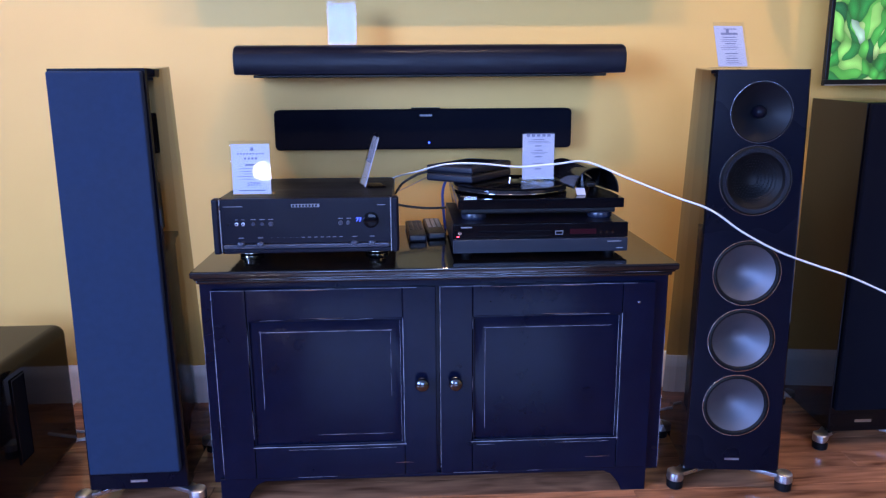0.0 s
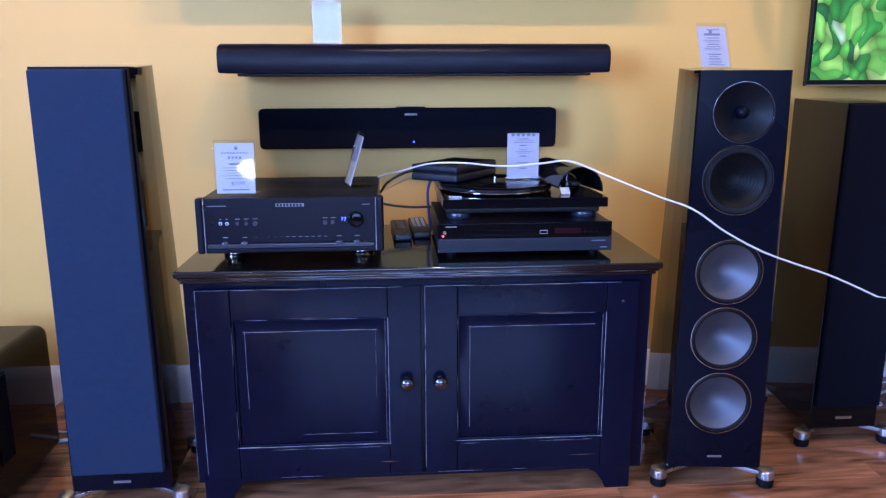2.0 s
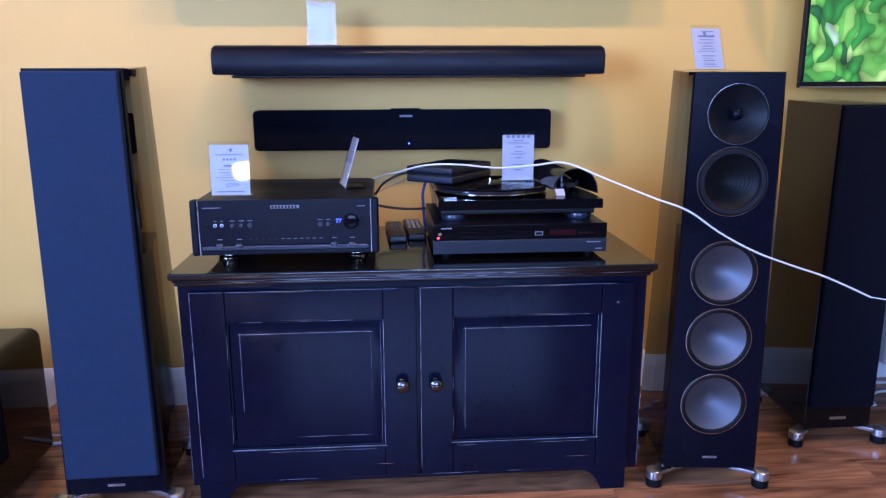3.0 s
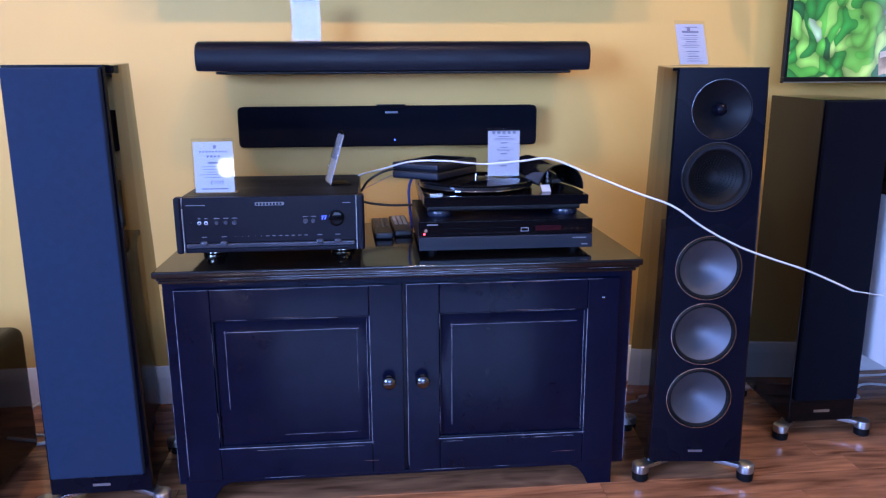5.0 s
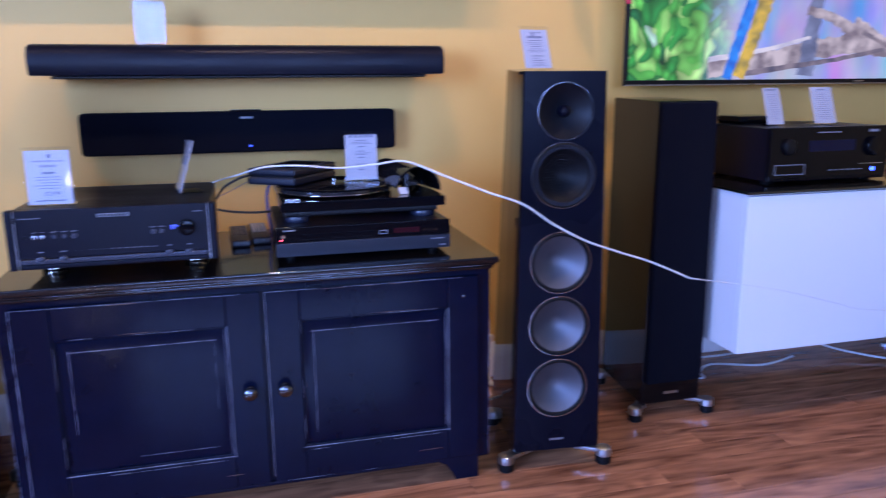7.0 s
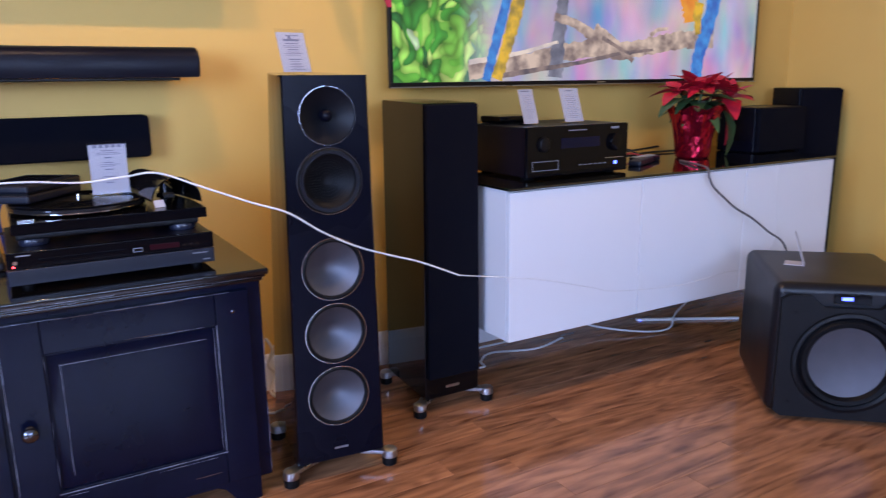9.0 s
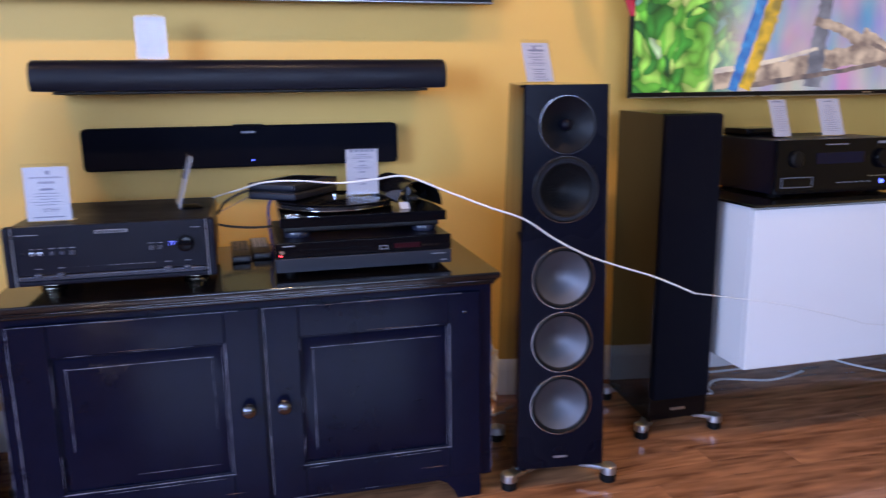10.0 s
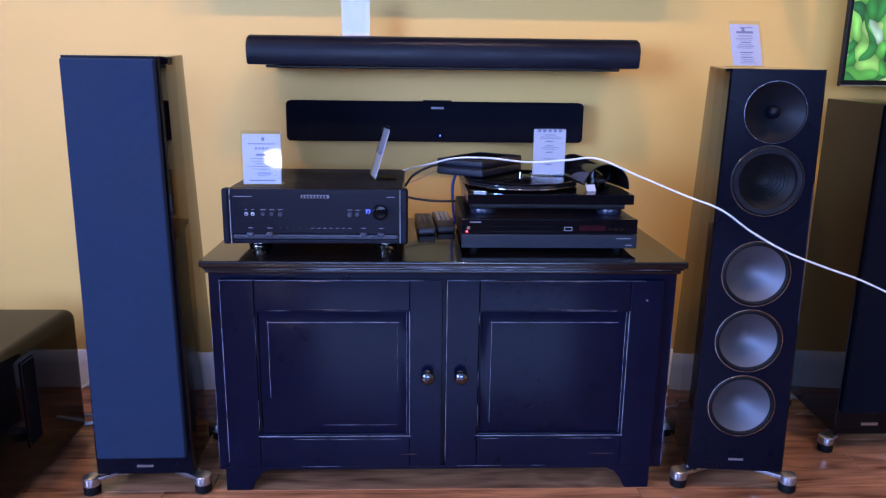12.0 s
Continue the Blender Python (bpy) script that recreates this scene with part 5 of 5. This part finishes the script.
# ---- black subwoofer standing at an angle ----
rs = thing("subwoofer", pose(2.378, 1.560, 0.0, 0, 0, -42.6), "black subwoofer with a large bare driver, standing askew", "subwoofer")
part("cabinet_body", box(0.0, 0.43, 0.02, 0.50, 0.012, 0.43, 0.03, 5), M_SATIN2, rs, "satin black cabinet with rounded edges")
shield = [(0.018, 0.03), (0.04, 0.014), (0.39, 0.014), (0.412, 0.03), (0.412, 0.385), (0.39, 0.40), (0.335, 0.40), (0.29, 0.365), (0.14, 0.365), (0.095, 0.40), (0.04, 0.40), (0.018, 0.385)]
part("baffle", holed_plate(shield, [(0.215, 0.195, 0.150)], 0.03), M_PLAST, rs, "matt black front plate with sloped shoulders")
un = part("driver_ring", lathe([(0.138, -0.012), (0.138, 0.004), (0.146, 0.010), (0.156, 0.008), (0.158, 0.0), (0.158, -0.012)], 64, pose(0.215, 0, 0.195) @ FACE, True), M_PLAST, rs, "raised round driver ring")
part("surround", lathe([(0.139, 0.0), (0.130, 0.012), (0.118, 0.010), (0.110, -0.004)], 64, pose(0.215, 0, 0.195) @ FACE), M_RUBBER, un, "thick rubber surround")
part("cone", lathe([(0.111, -0.004), (0.08, -0.012), (0.04, -0.017), (0, -0.018)], 64, pose(0.215, 0, 0.195) @ FACE), M_CONE, un, "satin grey concave cone")
part("display", box(0.165, 0.265, 0.012, 0.02, 0.375, 0.405, 0.002), M_GLOSSPL, rs, "black control display")
part("display_light", box(0.185, 0.215, 0.0105, 0.0125, 0.386, 0.396), M_BLUELED, rs, "glowing blue display figures")
for x, z in ((0.06, 0.345), (0.06, 0.06), (0.37, 0.345), (0.37, 0.06)):
    part("screw", lathe([(0, 0.0015), (0.005, 0.0012), (0.006, -0.001)], 12, pose(x, 0, z) @ FACE), M_RUBBER, rs)
for sx in (0.06, 0.37):
    for sy in (0.07, 0.44):
        part("foot", lathe([(0, 0), (0.02, 0), (0.02, 0.0125), (0, 0.0125)], 20, pose(sx, sy, 0)), M_RUBBER, rs)
sc = thing("sign_holder", pose(2.665, 1.665, 0.4305, 0, 0, 32), "clear sign holder seen edge-on on the subwoofer", "sign", "sign holders")
part("clear_foot", box(-0.03, 0.03, 0.0, 0.06, 0, 0.002), M_PAPER, sc, "white card foot")
part("card", moved(box(-0.03, 0.03, 0.0, 0.002, 0.001, 0.11), pose(0, 0, 0, -18, 0, 0)), M_PAPER, sc, "white card")

# ---- receiver and things on the white cabinet ----
av = thing("receiver", pose(2.100, 2.14, WT) @ Matrix.Diagonal((0.985, 1, 1.12, 1)), "black home theatre receiver with blue power light", "receiver")
part("case", box(-0.218, 0.218, 0.016, 0.33, 0.006, 0.150, 0.003), M_METAL, av, "black metal case")
fr = part("faceplate", box(-0.2215, 0.2215, 0.0, 0.0155, 0.0055, 0.151, 0.004), M_GLOSSPL, av, "glossy black faceplate")
part("display_window", box(-0.08, 0.09, -0.001, 0.001, 0.085, 0.115), M_NAVYWIN, fr, "dark blue display window")
part("knob", lathe([(0.026, -0.001), (0.026, 0.012), (0.023, 0.015), (0, 0.0155)], 40, pose(0.155, 0, 0.095) @ FACE), M_GLOSSPL, fr, "round dark volume knob")
part("knob", lathe([(0.022, -0.001), (0.022, 0.010), (0.019, 0.013), (0, 0.0135)], 40, pose(-0.155, 0, 0.10) @ FACE), M_PLAST, fr, "round black selector knob")
flap = bmesh.new()
for q in ((-0.2, -0.09, 0.050, 0.052), (-0.2, -0.09, 0.024, 0.026), (-0.2, -0.198, 0.026, 0.05), (-0.092, -0.09, 0.026, 0.05)):
    box(q[0], q[1], -0.0012, 0.001, q[2], q[3], bm=flap)
part("flap_outline", flap, M_PRINT, fr, "pale outlined front flap")
part("power_light", lathe([(0, 0.003), (0.006, 0.002), (0.0065, -0.001)], 16, pose(0.165, 0, 0.032) @ FACE), M_BLUELED, fr, "glowing blue power light")
part("trim_line", box(0.115, 0.2, -0.0012, 0.001, 0.047, 0.0485), M_ALU, fr)
part("print_bar", box(0.14, 0.175, -0.0012, 0.001, 0.135, 0.142), M_PRINT, fr)
part("print_bar", box(-0.05, 0.03, -0.0012, 0.001, 0.135, 0.138), M_PRINT, fr)
for i in range(6):
    part("button", box(0.0 + i * 0.022, 0.012 + i * 0.022, -0.0012, 0.001, 0.0315, 0.0345), M_PRINT, fr)
for sx in (-0.18, 0.18):
    for sy in (0.05, 0.28):
        part("foot", lathe([(0, 0), (0.022, 0), (0.024, 0.0055), (0, 0.0055)], 24, pose(sx, sy, 0)), M_RUBBER, av)
AT = WT + 0.1692
sign(pose(1.985, 2.25, AT, 0, 0, 6), 0.066, 0.122, -18, "clear sign holder with a small price card on the receiver", text_rows(0.05, 0.115, 1, 0.01, 1, 0.004) + text_rows(0.05, 0.10, 12, 0.007, 2), "")
sign(pose(2.172, 2.25, AT, 0, 0, 0), 0.082, 0.124, -20, "clear sign holder with a price card on the receiver", [(0, 0.115, 0.03, 0.004)] + text_rows(0.06, 0.10, 13, 0.0068, 4), "")
mb = thing("media_player", pose(1.99, 2.40, AT, 0, 0, 3), "small flat glossy black media player on the receiver", "media player")
part("shell", box(-0.075, 0.075, -0.06, 0.06, 0.003, 0.026, 0.007, 3), M_GLOSSPL, mb)
part("base", box(-0.068, 0.068, -0.053, 0.053, 0.0, 0.0028), M_RUBBER, mb)

# poinsettia in a foil-wrapped pot
pl = thing("potted_poinsettia", pose(2.85, 2.315, WT) @ Matrix.Scale(1.1, 4), "red poinsettia in a shiny red foil-wrapped pot", "plant")
pot_profile = [(0, 0.001), (0.056, 0.001), (0.060, 0.006), (0.063, 0.028), (0.066, 0.05), (0.070, 0.08), (0.076, 0.11), (0.083, 0.135), (0.090, 0.160), (0.101, 0.184), (0.096, 0.184), (0.084, 0.158)]
pot = lathe(pot_profile, 48)
pr = random.Random(11)
for v in pot.verts:
    an = math.atan2(v.co.y, v.co.x)
    rr_ = math.hypot(v.co.x, v.co.y)
    if rr_ > 0.06:
        k = 1 + (0.03 * math.sin(9 * an + v.co.z * 20) + 0.02 * math.sin(17 * an)) * min(1, v.co.z / 0.12) + pr.uniform(-0.03, 0.03)
        v.co.x, v.co.y = v.co.x * k, v.co.y * k
        if v.co.z > 0.17:
            v.co.z += 0.008 * math.sin(7 * an)
finish("pot", pot, M_FOIL, pl, "crumpled shiny red foil round the pot", smooth=False)
part("soil", lathe([(0, 0.15), (0.082, 0.148)], 24), M_SOIL, pl, "dark potting soil")


def leaf(length, width, bend, m, material, name):
    """A pointed leaf with a raised rib, bent down along its length."""
    bm = bmesh.new()
    n = 7
    rows = []
    for i in range(n + 1):
        t = i / n
        w = width * math.sin(math.pi * min(0.98, t * 0.9 + 0.08)) ** 0.8 * (1 - t * 0.25) * (1.15 if i == 3 else 1)
        z = -bend * t * t * length
        x = length * t * (1 - 0.2 * bend * t)
        rows.append([bm.verts.new((x, k * w * 0.5, z + (0.12 * w if k else 0.0))) for k in (-1, 0, 1)])
    for p, q in zip(rows, rows[1:]):
        bm.faces.new((p[0], p[1], q[1], q[0]))
        bm.faces.new((p[1], p[2], q[2], q[1]))
    part(name, moved(bm, m), material, pl)


stems = bmesh.new()
heads = [(0.0, -0.03, 0.245), (0.09, -0.02, 0.245), (-0.05, 0.03, 0.235), (0.06, 0.06, 0.25), (0.15, -0.02, 0.205)]
for hx, hy, hz in heads:
    merge(stems, tube([(hx * 0.2, hy * 0.2, 0.14), (hx * 0.6, hy * 0.6, 0.2), (hx, hy, hz)], 0.004, 6, 4))
part("stems", stems, M_LEAF, pl, "green stems")
for hx, hy, hz in heads:
    k0 = pr.uniform(0, 360)
    for ring, (cnt, ln, up) in enumerate(((6, 0.128, 14), (5, 0.098, 46))):
        for i in range(cnt):
            leaf(ln * pr.uniform(0.75, 1.15), 0.062 * pr.uniform(0.8, 1.15), pr.uniform(0.1, 0.55),
                 pose(hx, hy, hz) @ pose(0, 0, 0, 0, -up + pr.uniform(-14, 14), k0 + i * 360 / cnt + ring * 30 + pr.uniform(-15, 15)) @ pose(0, 0, 0, pr.uniform(-20, 20)), M_RED, "bract")
for i in range(16):
    an = i * 360 / 16 + pr.uniform(-12, 12)
    leaf(0.14 * pr.uniform(0.8, 1.2), 0.062, pr.uniform(0.15, 0.6), pose(0.02, 0, 0.195 + pr.uniform(-0.02, 0.035)) @ pose(0, 0, 0, 0, pr.uniform(-12, 14), an), M_LEAF, "leaf")
leaf(0.16, 0.075, 0.6, pose(0.10, -0.04, 0.17) @ pose(0, 0, 0, 0, 48, -28), M_LEAF, "leaf")
leaf(0.15, 0.06, 0.9, pose(0.12, -0.02, 0.22) @ pose(0, 0, 0, 0, 35, -15), M_RED, "bract")
leaf(0.15, 0.062, 0.4, pose(-0.08, -0.02, 0.215) @ pose(0, 0, 0, 0, 0, 185), M_LEAF, "leaf")

# clutter of cords and small units on the glass top
cord("cable", [(2.42, 2.52, WT + 0.03), (2.51, 2.5, WT + 0.02), (2.58, 2.46, WT + 0.008), (2.66, 2.49, WT + 0.03), (2.7, 2.45, WT + 0.006), (2.78, 2.52, WT + 0.006), (3.01, 2.52, WT + 0.006), (3.11, 2.56, WT + 0.006)], 0.004, M_BCORD, "tangled black cords on the glass top")
cord("cable", [(2.42, 2.56, WT + 0.02), (2.54, 2.58, WT + 0.01), (2.64, 2.55, WT + 0.03), (2.72, 2.58, WT + 0.01), (2.96, 2.6, WT + 0.02)], 0.004, M_BCORD, "loose black cord on the glass top")
cord("cable", [(2.43, 2.48, WT + 0.005), (2.53, 2.44, WT + 0.005), (2.62, 2.43, WT + 0.02), (2.68, 2.39, WT + 0.006)], 0.003, M_REDCORD, "red cord on the glass top")
cord("cable", [(3.01, 2.46, WT + 0.004), (3.06, 2.49, WT + 0.02), (3.12, 2.52, WT + 0.006)], 0.003, M_WCORD, "white wire on the glass top")
remote(pose(2.52, 2.27, WT, 0, 0, -62), 0.17, "dark remote control lying on the glass top", M_KNOBPL)
remote(pose(2.60, 2.33, WT, 0, 0, -75), 0.16, "slim grey remote control lying on the glass top", M_GREYKEY)

# speakers at the end of the cabinet
bs = thing("bookshelf_speaker", pose(3.33, 2.25, WT), "low black cloth-fronted speaker on the glass top", "speaker")
part("cabinet_body", box(-0.16, 0.16, 0.021, 0.21, 0.002, 0.19, 0.006, 3), M_SATIN, bs)
part("grille", box(-0.157, 0.157, 0.0, 0.02, 0.004, 0.188, 0.006, 3), M_CLOTHDK, bs, "black cloth grille")
part("base_pad", box(-0.145, 0.145, 0.03, 0.2, 0.0, 0.0025), M_RUBBER, bs)

fs = thing("floor_speaker", pose(3.64, 2.28, 0, 0, 0, -25), "black floor speaker in the corner beside the white cabinet", "speaker", "floor speakers")
part("cabinet_body", box(-0.10, 0.10, 0.021, 0.25, 0.02, 0.980, 0.006, 3), M_SATIN, fs)
part("grille", box(-0.096, 0.096, 0.0, 0.02, 0.09, 0.974, 0.006, 3), M_CLOTHDK, fs, "black cloth grille")
part("base_plate", box(-0.11, 0.11, -0.01, 0.26, 0.0, 0.0195, 0.004), M_GLOSSPL, fs, "black base plate")

# ---- shop windows behind the camera ----
def window(name, m, w, h):
    t = tagged(new(name), "large shop window with white painted frame", "window", kind="structure")
    t.matrix_world = m
    for q in ((0, w, 0, 0.06), (0, w, h - 0.06, h), (0, 0.06, 0.06, h - 0.06), (w - 0.06, w, 0.06, h - 0.06), (w / 2 - 0.03, w / 2 + 0.03, 0.06, h - 0.06)):
        part("window_frame", box(q[0], q[1], 0.02, 0.08, q[2], q[3], 0.004), M_TRIM, t)
    for x0, x1 in ((0.06, w / 2 - 0.03), (w / 2 + 0.03, w - 0.06)):
        g = part("pane", box(x0 + 0.002, x1 - 0.002, 0.046, 0.052, 0.062, h - 0.062), M_ACRYL, t, "clear window glass")
        g.visible_shadow = False


window("window_1", pose(LEFT, -2.1, 0.8, 0, 0, 90), 2.4, 1.5)
window("window_2", pose(1.95, BACK, 0.8, 0, 0, 180), 2.7, 1.45)
for lx in (-0.9, 0.5, 1.9):
    dl = thing("downlight", pose(lx, 1.62, TOP), "small round recessed ceiling downlight", "lamp", "ceiling downlights")
    part("trim_ring", lathe([(0.05, -0.002), (0.05, -0.006), (0.065, -0.008), (0.075, -0.004), (0.075, -0.0005)], 40), M_TRIM, dl)
    part("lens", lathe([(0, -0.003), (0.05, -0.003)], 32), M_LENS, dl, "glowing warm lens")
gl = thing("globe_lamp", pose(-0.96, -2.86, 0.79), "round glowing white globe lamp on the far wall", "lamp")
part("globe", lathe([(0, -0.08)] + [(0.08 * math.sin(radians(a_)), -0.08 * math.cos(radians(a_))) for a_ in range(15, 180, 15)] + [(0, 0.08)], 32), M_GLOBE, gl, "bright opal glass globe")
part("wall_arm", tube([(0, 0, -0.078), (0, -0.03, -0.11), (0, -0.14, -0.11)], 0.012), M_CHROME, gl)


# ---- floor boards, last ----
rng = random.Random(7)
PW_ = 0.083
near, far = [], []
row = 0
y = WALL
while y > BACK:
    y0 = max(y - PW_, BACK)
    x = LEFT - rng.random() * 0.9
    while x < RIGHT:
        ln = rng.choice((0.7, 0.95, 1.2, 1.5, 1.8))
        x0, x1 = max(x, LEFT), min(x + ln, RIGHT)
        x += ln
        if x1 - x0 < 0.05:
            continue
        (near if (y > 1.0 and x1 > -1.6) else far).append((x0, x1, y0, y))
    y = y0


def board(q, bm=None):
    g = 0.0003
    x0, x1, y0, y1 = q[0] + g, q[1] - g, q[2] + g, q[3] - g
    v = 0.0007
    lift = rng.random() * 0.0004
    bm = bm or bmesh.new()
    lo = [bm.verts.new((X, Y, -0.012)) for X, Y in ((x0, y0), (x1, y0), (x1, y1), (x0, y1))]
    mid = [bm.verts.new((X, Y, -v)) for X, Y in ((x0, y0), (x1, y0), (x1, y1), (x0, y1))]
    hi = [bm.verts.new((X, Y, -lift * 0.5)) for X, Y in ((x0 + v, y0 + v), (x1 - v, y0 + v), (x1 - v, y1 - v), (x0 + v, y1 - v))]
    for a, b in ((lo, mid), (mid, hi)):
        for i in range(4):
            bm.faces.new((a[i], a[(i + 1) % 4], b[(i + 1) % 4], b[i]))
    bm.faces.new(hi)
    return bm


for q in near:
    finish("plank", board(q), M_FLOOR, floor, smooth=False)
rest = bmesh.new()
for q in far:
    board(q, rest)
tagged(finish("planks_rest", rest, M_FLOOR, floor, smooth=False), kind="stuff")
